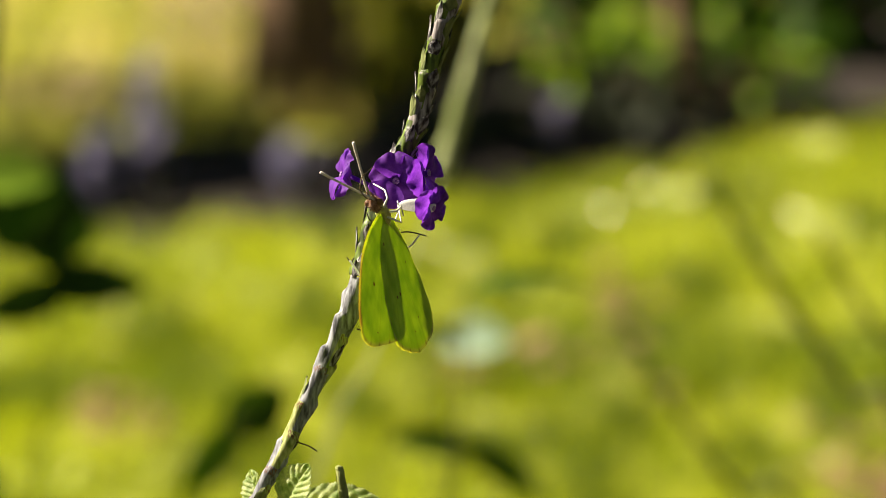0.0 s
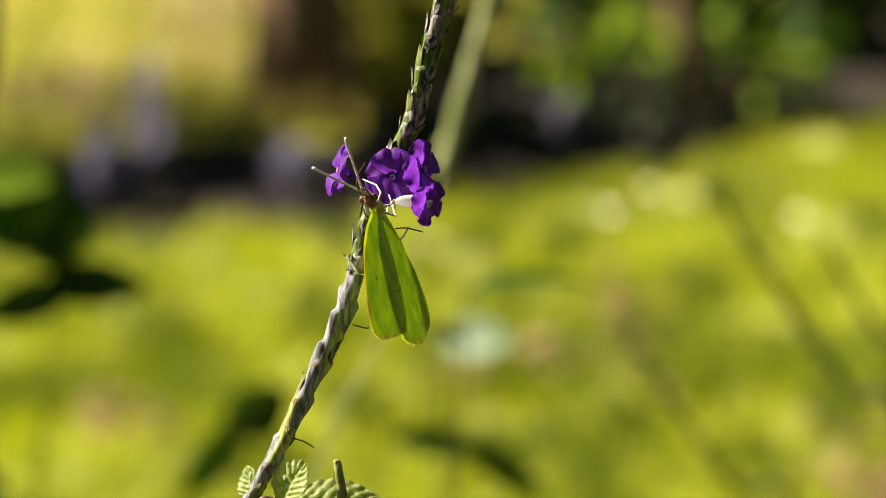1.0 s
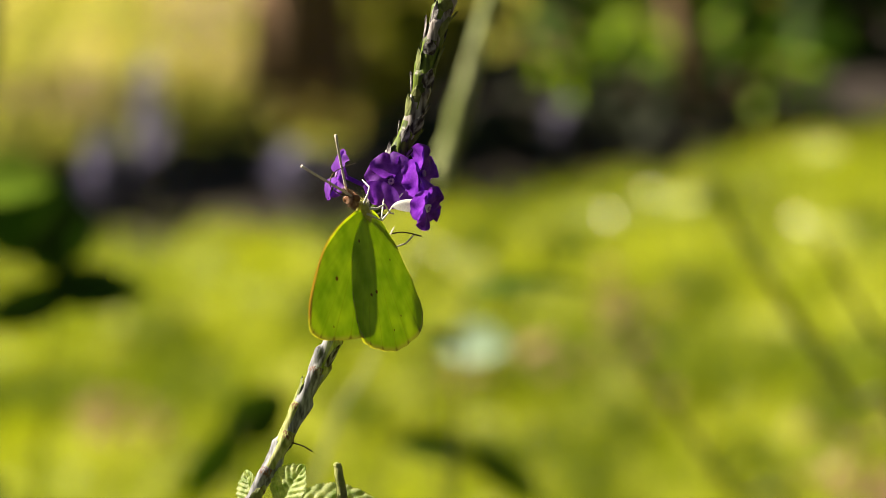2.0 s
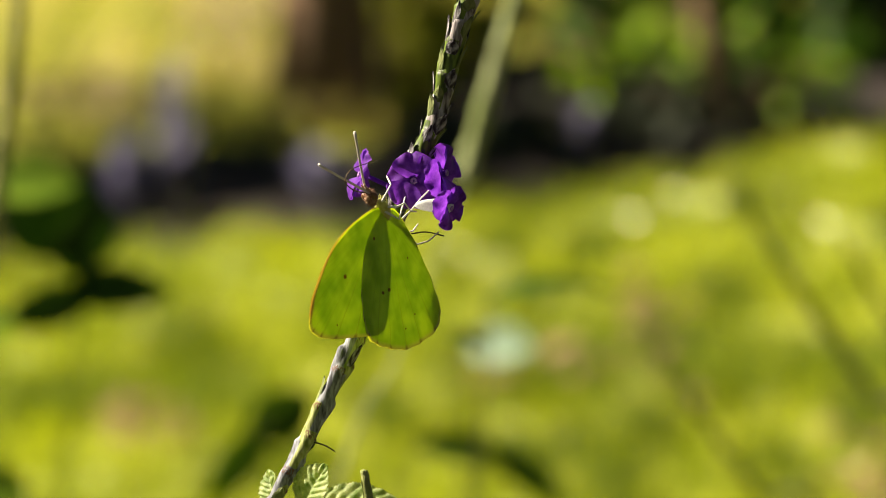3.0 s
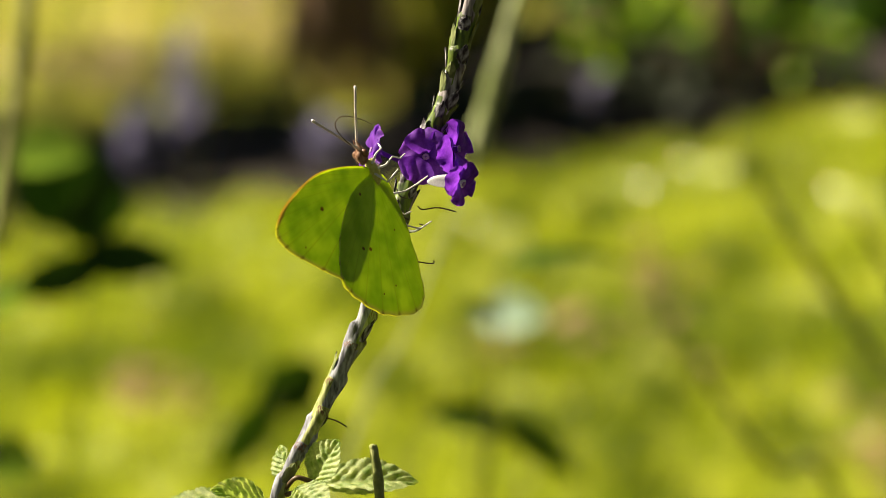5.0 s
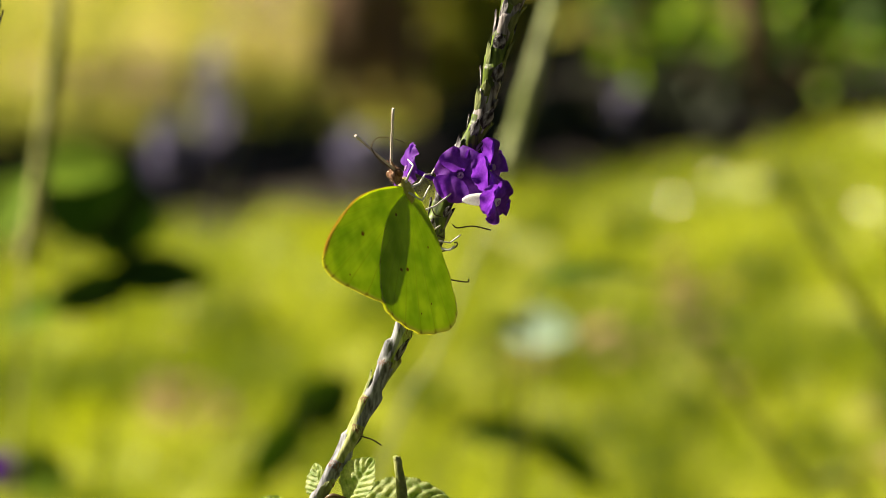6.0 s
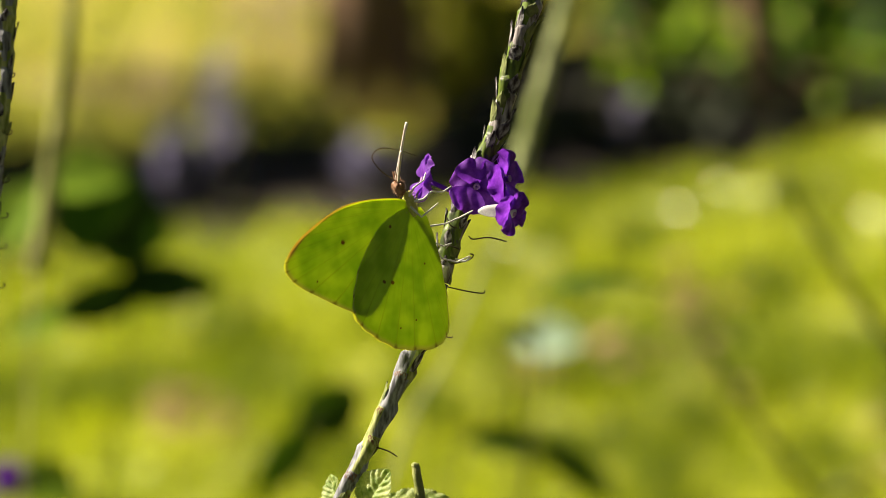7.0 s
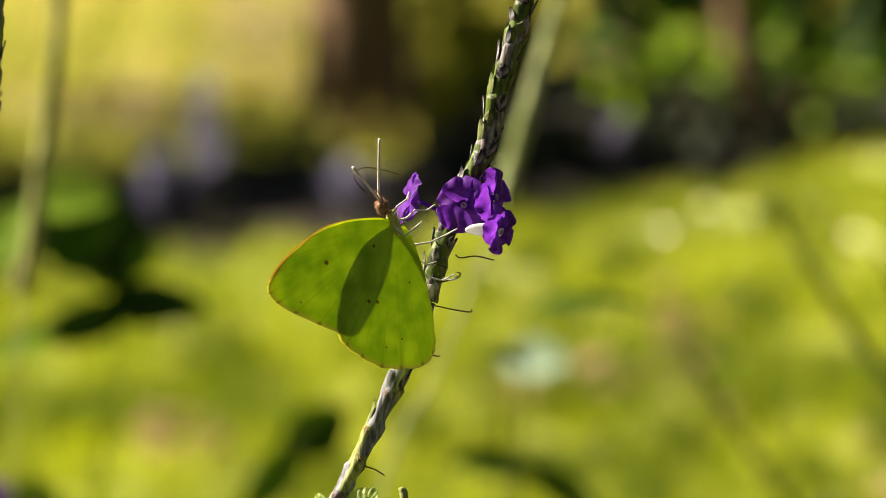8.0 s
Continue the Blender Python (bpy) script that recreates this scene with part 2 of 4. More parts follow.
M_LIMELEAF = surface("yellowish_bush_leaf", (0.26, 0.30, 0.015), (0.52, 0.50, 0.035), 8, 0.5, 0.3, 0.4, (1.2, 1.2, 0.4), island=True)
M_MIDLEAF = surface("mid_green_leaf", (0.024, 0.066, 0.006), (0.062, 0.125, 0.012), 40, 0.8, 0.3, 0.15, (1.2, 1.2, 0.4), spec=0.05)
# dusky green that holds the shade of the bed's foliage in its colour
M_SHADELEAF = surface("shade_dark_leaf", (0.018, 0.025, 0.012), (0.050, 0.062, 0.024), 8, 0.7, 0.3, 0.1, island=True)
M_GRASS = surface("yellow_green_grass", (0.15, 0.21, 0.012), (0.58, 0.61, 0.048), 11.0, 0.65, 0.1, 0.35, (1.1, 1.16, 0.25), stretch=(1, 0.32, 1), island=True, spec=0.15, contrast=1.7)
M_STRAW = surface("pale_straw_blade", (0.46, 0.51, 0.07), (0.68, 0.70, 0.19), 9.0, 0.5, 0.1, 0.35, (1.1, 1.1, 0.5), island=True, spec=0.3)
M_DARKGRASS = surface("dark_green_blade", (0.06, 0.10, 0.006), (0.17, 0.22, 0.014), 9.0, 0.65, 0.1, 0.3, (1.1, 1.15, 0.4), island=True, spec=0.2)
M_DEEPGRASS = surface("deep_green_grass", (0.10, 0.16, 0.010), (0.26, 0.31, 0.025), 4.0, 0.65, 0.1, 0.35, (1.1, 1.15, 0.4), island=True, spec=0.2)
M_DRYGRASS = surface("dry_grass", (0.36, 0.42, 0.04), (0.74, 0.64, 0.25), 4.0, 0.8, 0.1, 0.3, (1.1, 1.0, 0.6), stretch=(1, 0.25, 1), island=True, spec=0.2, contrast=3.0)
M_LAWN = surface("lawn_soil_and_thatch", (0.11, 0.14, 0.007), (0.37, 0.38, 0.030), 11.0, 0.95, 0.6, stretch=(1, 0.35, 1), bump_size=0.02, contrast=2.5)
# dark bark, taken darker still: part of the bed's shade is in this colour
M_MULCH = surface("shade_dark_bark_mulch", (0.011, 0.008, 0.0065), (0.040, 0.027, 0.020), 7, 0.95, 0.8, bump_size=0.02, island=True)
M_LITTER = surface("dry_leaf_litter", (0.28, 0.215, 0.11), (0.50, 0.41, 0.25), 9, 0.85, 0.3, 0.2, (1.1, 1.0, 0.8), island=True)
M_RUSTLITTER = surface("rusty_leaf_litter", (0.17, 0.10, 0.05), (0.38, 0.24, 0.14), 9, 0.85, 0.3, 0.2, (1.1, 0.9, 0.6), island=True)
M_BARK = surface("brown_bark", (0.14, 0.082, 0.046), (0.29, 0.18, 0.105), 22, 0.9, 1.0, stretch=(1, 1, 0.3), bump_size=0.01)
M_LILAC = surface("lavender_floret", (0.18, 0.165, 0.30), (0.38, 0.355, 0.50), 30, 0.7, 0.1, 0.5, island=True)
M_GREYSTEM = surface("dry_grey_stem", (0.20, 0.18, 0.14), (0.42, 0.38, 0.31), 30, 0.85, 0.4)
M_DARKSTEM = surface("dark_olive_stem", (0.055, 0.068, 0.012), (0.13, 0.14, 0.035), 40, 0.8, 0.3)
M_PALE = surface("pale_glaucous_leaf", (0.38, 0.54, 0.38), (0.52, 0.66, 0.50), 60, 0.35, 0.2, 0.4, spec=0.5)
M_GLOSSLEAF = surface("glossy_weed_leaf", (0.50, 0.56, 0.14), (0.72, 0.74, 0.34), 20, 0.30, 0.1, 0.3, island=True, spec=0.9)
M_LIME = surface("lime_weed_leaf", (0.52, 0.58, 0.13), (0.80, 0.80, 0.36), 20, 0.35, 0.2, 0.35, island=True)


# ---- mesh helpers ----
def part(name, bm, material, parent=None, label="", m=None, smooth=True):
    me = bpy.data.meshes.new(name)
    for f in bm.faces:
        f.smooth = smooth
    bm.to_mesh(me)
    bm.free()
    me.materials.append(material)
    return hang(name, me, parent, label, m)


def hang(name, me, parent=None, label="", m=None):
    ob = new(name, me)
    ob.parent = parent
    if m is not None:
        ob.matrix_basis = m
    if label:
        ob["label"] = label
    return ob


def spline(points, steps):
    """Smooth line through a few control points."""
    pts = [Vector(p) for p in points]
    pts = [pts[0] * 2 - pts[1]] + pts + [pts[-1] * 2 - pts[-2]]
    line = []
    for i in range(1, len(pts) - 2):
        a, b, c, d = pts[i - 1:i + 3]
        for k in range(steps):
            s = k / steps
            line.append(0.5 * (2 * b + (c - a) * s + (2 * a - 5 * b + 4 * c - d) * s * s + (3 * b - a - 3 * c + d) * s ** 3))
    return line + [pts[-2]]


def tube(bm, line, radius, sides=10, rough=0.0):
    """A round stem along a line; radius is a number or a function of 0..1."""
    rings, side = [], Vector((1, 0, 0))
    for i, p in enumerate(line):
        way = (line[min(i + 1, len(line) - 1)] - line[max(i - 1, 0)]).normalized()
        side = (side - way * side.dot(way)).normalized()
        up = way.cross(side)
        s = i / (len(line) - 1)
        r = radius(s) if callable(radius) else radius
        ring = []
        for k in range(sides):
            a = 2 * math.pi * k / sides
            q = r * (1 + rough * noise.noise(Vector((math.cos(a) * 1.5, math.sin(a) * 1.5, s * len(line) * 0.35))))
            ring.append(bm.verts.new(p + (side * math.cos(a) + up * math.sin(a)) * q))
        rings.append(ring)
    for a, b in zip(rings, rings[1:]):
        for k in range(sides):
            bm.faces.new((a[k], a[(k + 1) % sides], b[(k + 1) % sides], b[k]))
    bm.faces.new(rings[0][::-1])
    bm.faces.new(rings[-1])
    return bm


def blob(bm, centre, size, m=None, segments=12, rough=0.0):
    made = bmesh.ops.create_uvsphere(bm, u_segments=segments, v_segments=max(6, segments // 2 + 2), radius=1)["verts"]
    for v in made:
        if rough:
            v.co *= 1 + rough * noise.noise(v.co * 2.3 + Vector(centre) * 50)
        v.co = Vector((v.co.x * size[0], v.co.y * size[1], v.co.z * size[2]))
        v.co = (m @ v.co if m else v.co) + Vector(centre)
    return bm


def leaf_blade(bm, length, width, bend=0.3, fold=0.25, teeth=0, quilt=0.0, rows=18, cols=6, m=None):
    """A pointed leaf along +Y, facing +Z, with midrib fold, drooping tip, side veins and toothed edge."""
    grid = []
    for i in range(rows + 1):
        s = i / rows
        half = width * 0.5 * max(0.02, math.sin(math.pi * min(1, s ** 0.75 * 0.985 + 0.015))) ** 0.8
        row = []
        for k in range(-cols, cols + 1):
            c = k / cols
            reach = half
            if teeth and abs(k) == cols:
                reach *= 1 + teeth * (1 if i % 2 else -0.6)
            x = c * reach
            y = s * length + abs(c) * half * 0.25
            z = fold * abs(x) - bend * length * s * s
            if quilt:
                z += quilt * (abs(math.sin((s * 7 - abs(c) * 1.6) * math.pi)) + 0.5 * noise.noise(Vector((x, y, 0)) * 900)) * (1 - 0.3 * abs(c)) * min(1, abs(c) * 4)
            row.append(bm.verts.new(m @ Vector((x, y, z)) if m else (x, y, z)))
        grid.append(row)
    for a, b in zip(grid, grid[1:]):
        for k in range(2 * cols):
            bm.faces.new((a[k], a[k + 1], b[k + 1], b[k]))
    return bm


def facing(way, spin=0.0):
    """Turn that carries +Z to the given way, spun about it."""
    return Vector(way).to_track_quat("Z", "Y").to_matrix().to_4x4() @ Matrix.Rotation(radians(spin), 4, "Z")


def along(way, up=(0, 0, 1)):
    """Turn that carries +Y along way with +Z near up."""
    y = Vector(way).normalized()
    x = y.cross(Vector(up)).normalized()
    z = x.cross(y)
    return Matrix((x, y, z)).transposed().to_4x4()


def mm(*p):
    return Vector(p) * 0.001


def blades(name, material, count, box, height, width, seed, label, category, lean=0.5, keep=None):
    """Many grass blades as one piece of ground cover; box is (x0, x1, y0, y1)."""
    rng = np.random.default_rng(seed)
    x, y = rng.uniform(box[0], box[1], count), rng.uniform(box[2], box[3], count)
    if keep is not None:
        ok = keep(x, y)
        x, y = x[ok], y[ok]
    n = len(x)
    a, h = rng.uniform(0, 2 * math.pi, n), height * rng.uniform(0.5, 1.3, n)
    w, b = width * rng.uniform(0.7, 1.3, n), rng.uniform(0, 2 * math.pi, n)
    lx, ly = np.cos(b) * h * lean * rng.uniform(0.2, 1.2, n), np.sin(b) * h * lean * rng.uniform(0.2, 1.2, n)
    sx, sy = np.cos(a) * w / 2, np.sin(a) * w / 2
    zero = np.full(n, -0.002)
    v = np.stack([np.stack([x - sx, y - sy, zero], 1), np.stack([x + sx, y + sy, zero], 1),
                  np.stack([x + lx * 0.4 + sx * 0.8, y + ly * 0.4 + sy * 0.8, h * 0.6], 1), np.stack([x + lx * 0.4 - sx * 0.8, y + ly * 0.4 - sy * 0.8, h * 0.6], 1),
                  np.stack([x + lx, y + ly, h * 0.95], 1)], 1).reshape(-1, 3)
    i = np.arange(n) * 5
    faces = np.stack([i, i + 1, i + 2, i + 3], 1).tolist() + np.stack([i + 3, i + 2, i + 4], 1).tolist()
    me = bpy.data.meshes.new(name)
    me.from_pydata(v.tolist(), [], faces)
    me.materials.append(material)
    return tagged(new(name, me), label, category, kind="stuff")


# ---- ground ----
def ground():
    bm = bmesh.new()
    bmesh.ops.create_grid(bm, x_segments=90, y_segments=90, size=1)
    for v in bm.verts:
        # finer squares near the garden, reaching out to the horizon
        v.co.x, v.co.y = 260 * v.co.x * abs(v.co.x) ** 1.6, 7 + 260 * v.co.y * abs(v.co.y) ** 1.6
        v.co.z = 0.012 * noise.noise(v.co * 0.9) - 0.012
    tagged(part("ground", bm, M_LAWN), "sunlit yellow-green lawn ground with thatch", "ground", kind="structure")


def bed_front(x):
    """Where the lawn ends and the dark planting bed begins."""
    wander = 0.06 * np.sin(11 * x + 1) + 0.05 * np.sin(23 * x + 2.3) + 0.03 * np.sin(47 * x)
    return 8.57 + 0.95 * x + 0.35 * x * x + wander - 0.33 + 0.09 / (1 + np.exp(-12 * (x - 0.2)))


def bed_depth(x):
    """The bed widens behind the trunks."""
    s = np.clip((x + 0.2) / 0.4, 0, 1)
    return 1.15 + 1.2 * s * s * (3 - 2 * s)


def bed():
    bm = bmesh.new()
    n = 40
    rows = []
    for i in range(n + 1):
        x = -2.6 + 4.6 * i / n
        y0 = bed_front(x) + 0.03 * noise.noise(Vector((x * 5, 0, 3)))
        y1 = y0 + float(bed_depth(x)) + 0.1 * noise.noise(Vector((x * 2, 4, 0)))
        row = []
        for k in range(9):
            s = k / 8
            row.append(bm.verts.new((x, y0 + (y1 - y0) * s, -0.01 + 0.05 * math.sin(math.pi * s) + 0.012 * noise.noise(Vector((x * 9, s * 7, 1))))))
        rows.append(row)
    for a, b in zip(rows, rows[1:]):
        for k in range(8):
            bm.faces.new((a[k], b[k], b[k + 1], a[k + 1]))
    tagged(part("planting_bed", bm, M_MULCH), "raised bed of dark bark mulch behind the lawn, darkened further for shade", "flower bed", kind="structure")


def near_bed():
    """Dark soil in which the porterweed grows; unseen, added to weaken bounced light."""
    bm = bmesh.new()
    rings = []
    for k in range(25):
        ring = []
        for i in range(60):
            a = 2 * math.pi * i / 60
            reach = (1 + 0.09 * noise.noise(Vector((math.cos(a) * 2, math.sin(a) * 2, 5)))) * (k + 0.2) / 24.2
            x, y = 8.0 * reach * math.cos(a), -2.9 + 7.2 * reach * math.sin(a)
            ring.append(bm.verts.new((x, y, -0.014 + 0.03 * min(1, (24 - k) * 0.5) + 0.012 * noise.noise(Vector((x * 4, y * 4, 2))))))
        rings.append(ring)
    for a, b in zip(rings, rings[1:]):
        for i in range(60):
            bm.faces.new((a[i], b[i], b[(i + 1) % 60], a[(i + 1) % 60]))
    bm.faces.new(rings[0])
    tagged(part("unseen_dark_soil", bm, M_MULCH), "unseen dark soil bed under the porterweed, added to cut bounced light", "flower bed", kind="structure")


ground()
bed()
near_bed()


def on_lawn(x, y):
    return y < bed_front(x) - 0.02


def past_bed(x, y):
    return y > bed_front(x) + bed_depth(x)


def along_edge(x, y):
    off = y - bed_front(x)
    return (off > -0.12) & (off < 0.05 * np.sin(17 * x) + 0.02 * np.sin(61 * x))


def in_clumps(count, wide, deep, seed):
    """Loose round tufts scattered over the lawn."""
    rng = np.random.default_rng(seed)
    cx, cy, size = rng.uniform(-0.8, 0.95, count), rng.uniform(5.7, 8.9, count), rng.uniform(0.5, 1.3, count)

    def inside(x, y):
        near = np.full(len(x), 9.0)
        for a, b, q in zip(cx, cy, size):
            near = np.minimum(near, ((x - a) / (wide * q)) ** 2 + ((y - b) / (deep * q)) ** 2)
        return (near < 1) & on_lawn(x, y)
    return inside


blades("lawn_grass", M_GRASS, 52000, (-1.5, 1.5, 5.0, 10.2), 0.045, 0.0045, 3, "short yellow-green lawn grass in full sun", "grass", keep=on_lawn)
blades("straw_grass", M_STRAW, 60000, (-0.9, 1.05, 5.6, 9.1), 0.055, 0.005, 14, "pale straw-coloured tufts shining in the lawn", "grass", keep=in_clumps(75, 0.028, 0.06, 15))
blades("shady_grass", M_DARKGRASS, 60000, (-0.9, 1.05, 5.6, 9.1), 0.05, 0.005, 16, "darker green tufts in the lawn", "grass", keep=in_clumps(60, 0.045, 0.14, 17))
blades("garden_grass", M_GRASS, 22000, (-5, 5, 4.5, 8.0), 0.055, 0.006, 4, "lawn grass of the wider garden", "grass", keep=on_lawn)
blades("edge_grass", M_GRASS, 9000, (-1.1, 1.0, 7.4, 10.2), 0.045, 0.005, 8, "longer uncut grass along the edge of the bed", "grass", keep=along_edge)
blades("dry_grass", M_DRYGRASS, 24000, (-2.6, 2.2, 8.4, 13.5), 0.07, 0.006, 5, "tan and yellow dry grass behind the bed", "grass", keep=past_bed)


# ---- far planting ----
def leaf_cloud(bm, centre, size, count, leaf, seed, droop=0.4, floor=0.02):
    """Loose clump of folded leaves with an uneven outline."""
    rng = random.Random(seed)
    for _ in range(count):
        d = Vector((rng.gauss(0, 1), rng.gauss(0, 1), rng.gauss(0, 1))).normalized() * rng.uniform(0.45, 1.0) ** 0.5
        p = Vector(centre) + Vector((d.x * size[0], d.y * size[1], d.z * size[2]))
        p += Vector((noise.noise(p * 3), noise.noise(p * 3 + Vector((9, 0, 0))), 0)) * 0.15 * size[0]
        if p.z < floor:
            continue
        way = (d + Vector((rng.uniform(-0.6, 0.6), rng.uniform(-0.6, 0.6), rng.uniform(-0.9, 0.3) - droop))).normalized()
        m = Matrix.Translation(p) @ along(way, (rng.uniform(-0.5, 0.5), rng.uniform(-0.5, 0.5), 1))
        s = leaf * rng.uniform(0.7, 1.3)
        leaf_blade(bm, s, s * 0.55, 0.25, 0.3, rows=4, cols=1, m=m)
    return bm


def shrub(base, height, lobes, leaf, seed, label, material=M_SHRUB):
    """Leafy bush: woody stems that fork up into a ragged crown."""
    thing = tagged(new("shrub"), label, "shrub")
    thing.location = base
    rng = random.Random(seed)
    for c, s, n in lobes:
        bm = bmesh.new()
        end = Vector(c)
        mid = end * 0.5 + Vector((rng.uniform(-0.05, 0.05), rng.uniform(-0.05, 0.05), 0))
        tube(bm, spline([(rng.uniform(-0.04, 0.04), rng.uniform(-0.04, 0.04), -0.02), mid, end], 5), lambda q: 0.018 * (1.1 - 0.8 * q), 6)
        part("branch", bm, M_BARK, thing)
    bm = bmesh.new()
    for i, (c, s, n) in enumerate(lobes):
        leaf_cloud(bm, c, s, n, leaf, seed * 31 + i, floor=0.02)
    part("crown", bm, material, thing)
    return thing


def tree(base, radius, height, lean, seed, label):
    thing = tagged(new("tree"), label, "tree")
    thing.location = base
    rng = random.Random(seed)
    top = Vector((lean, 0.1, height))
    bm = tube(bmesh.new(), spline([(0, 0, -0.05), (lean * 0.2, 0.02, height * 0.3), (lean * 0.6, 0.05, height * 0.65), top], 8),
              lambda q: radius * (1.25 - 0.6 * q + 0.5 * max(0, 0.1 - q) * 5), 14, 0.18)
    part("trunk", bm, M_BARK, thing)
    crown = bmesh.new()
    for i in range(7):
        limbs = bmesh.new()
        a = i * 0.9 + rng.uniform(-0.3, 0.3)
        end = top + Vector((math.cos(a) * rng.uniform(0.6, 1.3), math.sin(a) * rng.uniform(0.6, 1.3), rng.uniform(0.3, 1.1)))
        tube(limbs, spline([top - Vector((0, 0, 0.3)), (top + end) * 0.5 + Vector((0, 0, 0.1)), end], 4), lambda q: radius * 0.5 * (1 - 0.75 * q), 7)
        leaf_cloud(crown, end, (0.65, 0.65, 0.5), 170, 0.10, seed * 17 + i)
        part("limb", limbs, M_BARK, thing)
    part("crown", crown, M_SHRUB, thing)
    return thing


def unseen_shade_tree(base, seed, size=1.0):
    """Unseen small tree, added to cast shade: bare stem and a dense round-shouldered crown."""
    thing = tagged(new("shade_tree"), "unseen small tree with bare stem and dense green crown, added to cast shade", "tree", "small trees beside the bed")
    thing.location = base
    part("trunk", tube(bmesh.new(), spline([(0, 0, -0.03), (0.02, 0, 0.6), (0, 0.02, 1.3)], 6), lambda q: 0.03 - 0.012 * q, 8, 0.15), M_BARK, thing)
    crown = bmesh.new()
    for k in range(3):
        leaf_cloud(crown, (0.12 * size * math.cos(2.1 * k + seed), 0.12 * size * math.sin(2.1 * k + seed), 1.38 + 0.14 * size * k), (0.30 * size, 0.30 * size, 0.26 * size), int(170 * size), 0.10, seed * 7 + k)
    part("crown", crown, M_SHRUB, thing)
    return thing


tree((-0.245, 9.42, 0), 0.072, 2.6, -0.15, 11, "slender brown-barked tree rising from the dark bed")
tree((0.467, 9.36, 0), 0.024, 2.4, -0.80, 12, "thin reddish-brown trunk among the green shrubs")
# lit tufts and darker gaps are told apart by leaf colour
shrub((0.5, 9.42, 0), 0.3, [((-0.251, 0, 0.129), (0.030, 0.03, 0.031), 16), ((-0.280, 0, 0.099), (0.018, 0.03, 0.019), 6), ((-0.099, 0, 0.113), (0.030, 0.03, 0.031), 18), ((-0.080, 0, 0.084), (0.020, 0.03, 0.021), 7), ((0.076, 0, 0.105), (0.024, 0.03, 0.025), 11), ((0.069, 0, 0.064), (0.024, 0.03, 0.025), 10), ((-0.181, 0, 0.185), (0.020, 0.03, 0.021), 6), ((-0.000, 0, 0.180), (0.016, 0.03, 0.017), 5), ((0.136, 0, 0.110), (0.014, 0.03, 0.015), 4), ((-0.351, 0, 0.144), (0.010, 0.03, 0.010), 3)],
      0.056, 21, "broad-leaved green shrub in a sunlit leaf colour with gaps between its tufts", M_SUNSHRUB)
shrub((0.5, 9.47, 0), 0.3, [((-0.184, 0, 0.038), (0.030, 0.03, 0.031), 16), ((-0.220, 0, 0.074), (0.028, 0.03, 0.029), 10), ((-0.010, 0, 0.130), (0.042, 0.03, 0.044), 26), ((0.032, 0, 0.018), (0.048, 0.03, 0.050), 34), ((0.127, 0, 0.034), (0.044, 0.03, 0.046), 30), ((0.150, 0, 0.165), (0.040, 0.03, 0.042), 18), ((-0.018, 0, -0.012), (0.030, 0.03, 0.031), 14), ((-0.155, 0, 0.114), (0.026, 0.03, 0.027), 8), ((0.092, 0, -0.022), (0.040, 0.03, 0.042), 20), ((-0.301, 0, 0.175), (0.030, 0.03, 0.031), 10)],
      0.060, 25, "leafy shrub in a shaded green between the sunlit tufts", M_SHRUB)
# back shrub drawn in the darkened leaf colour in place of shade
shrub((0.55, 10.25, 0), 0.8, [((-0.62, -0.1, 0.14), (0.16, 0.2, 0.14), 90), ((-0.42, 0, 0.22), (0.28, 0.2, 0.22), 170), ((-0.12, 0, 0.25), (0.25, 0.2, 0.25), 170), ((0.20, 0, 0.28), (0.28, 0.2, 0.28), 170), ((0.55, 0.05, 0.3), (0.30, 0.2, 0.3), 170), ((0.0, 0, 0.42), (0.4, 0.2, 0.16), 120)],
      0.075, 22, "dense shrub at the back of the bed, its colour darkened for shade", M_SHADELEAF)
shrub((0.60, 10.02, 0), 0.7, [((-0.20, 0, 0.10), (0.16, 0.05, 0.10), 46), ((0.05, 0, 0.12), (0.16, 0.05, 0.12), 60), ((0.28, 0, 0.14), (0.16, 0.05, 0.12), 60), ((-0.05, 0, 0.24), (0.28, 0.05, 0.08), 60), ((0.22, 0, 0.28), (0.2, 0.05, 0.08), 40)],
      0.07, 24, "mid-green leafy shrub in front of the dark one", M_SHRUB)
# added outside the view so their crowns shade the bed and trunk
for i, (x, y, size) in enumerate([(-2.62, 8.90, 1.0), (-2.15, 9.16, 1.0), (-3.05, 8.55, 1.0), (-2.40, 9.24, 1.0), (-2.95, 9.15, 1.0), (-1.75, 9.50, 0.7), (-2.05, 9.98, 0.5), (-1.55, 10.28, 0.7), (-1.32, 10.74, 0.8)]):
    unseen_shade_tree((x, y, 0), 30 + i, size)
shrub((-0.102, 9.635, 0), 0.5, [((0.0, 0, 0.094), (0.06, 0.08, 0.07), 80), ((0.05, 0.05, 0.174), (0.05, 0.07, 0.06), 60), ((-0.03, 0.02, 0.234), (0.05, 0.07, 0.05), 30)], 0.05, 23, "small yellow-green bush beside the trunk", M_LIMELEAF)


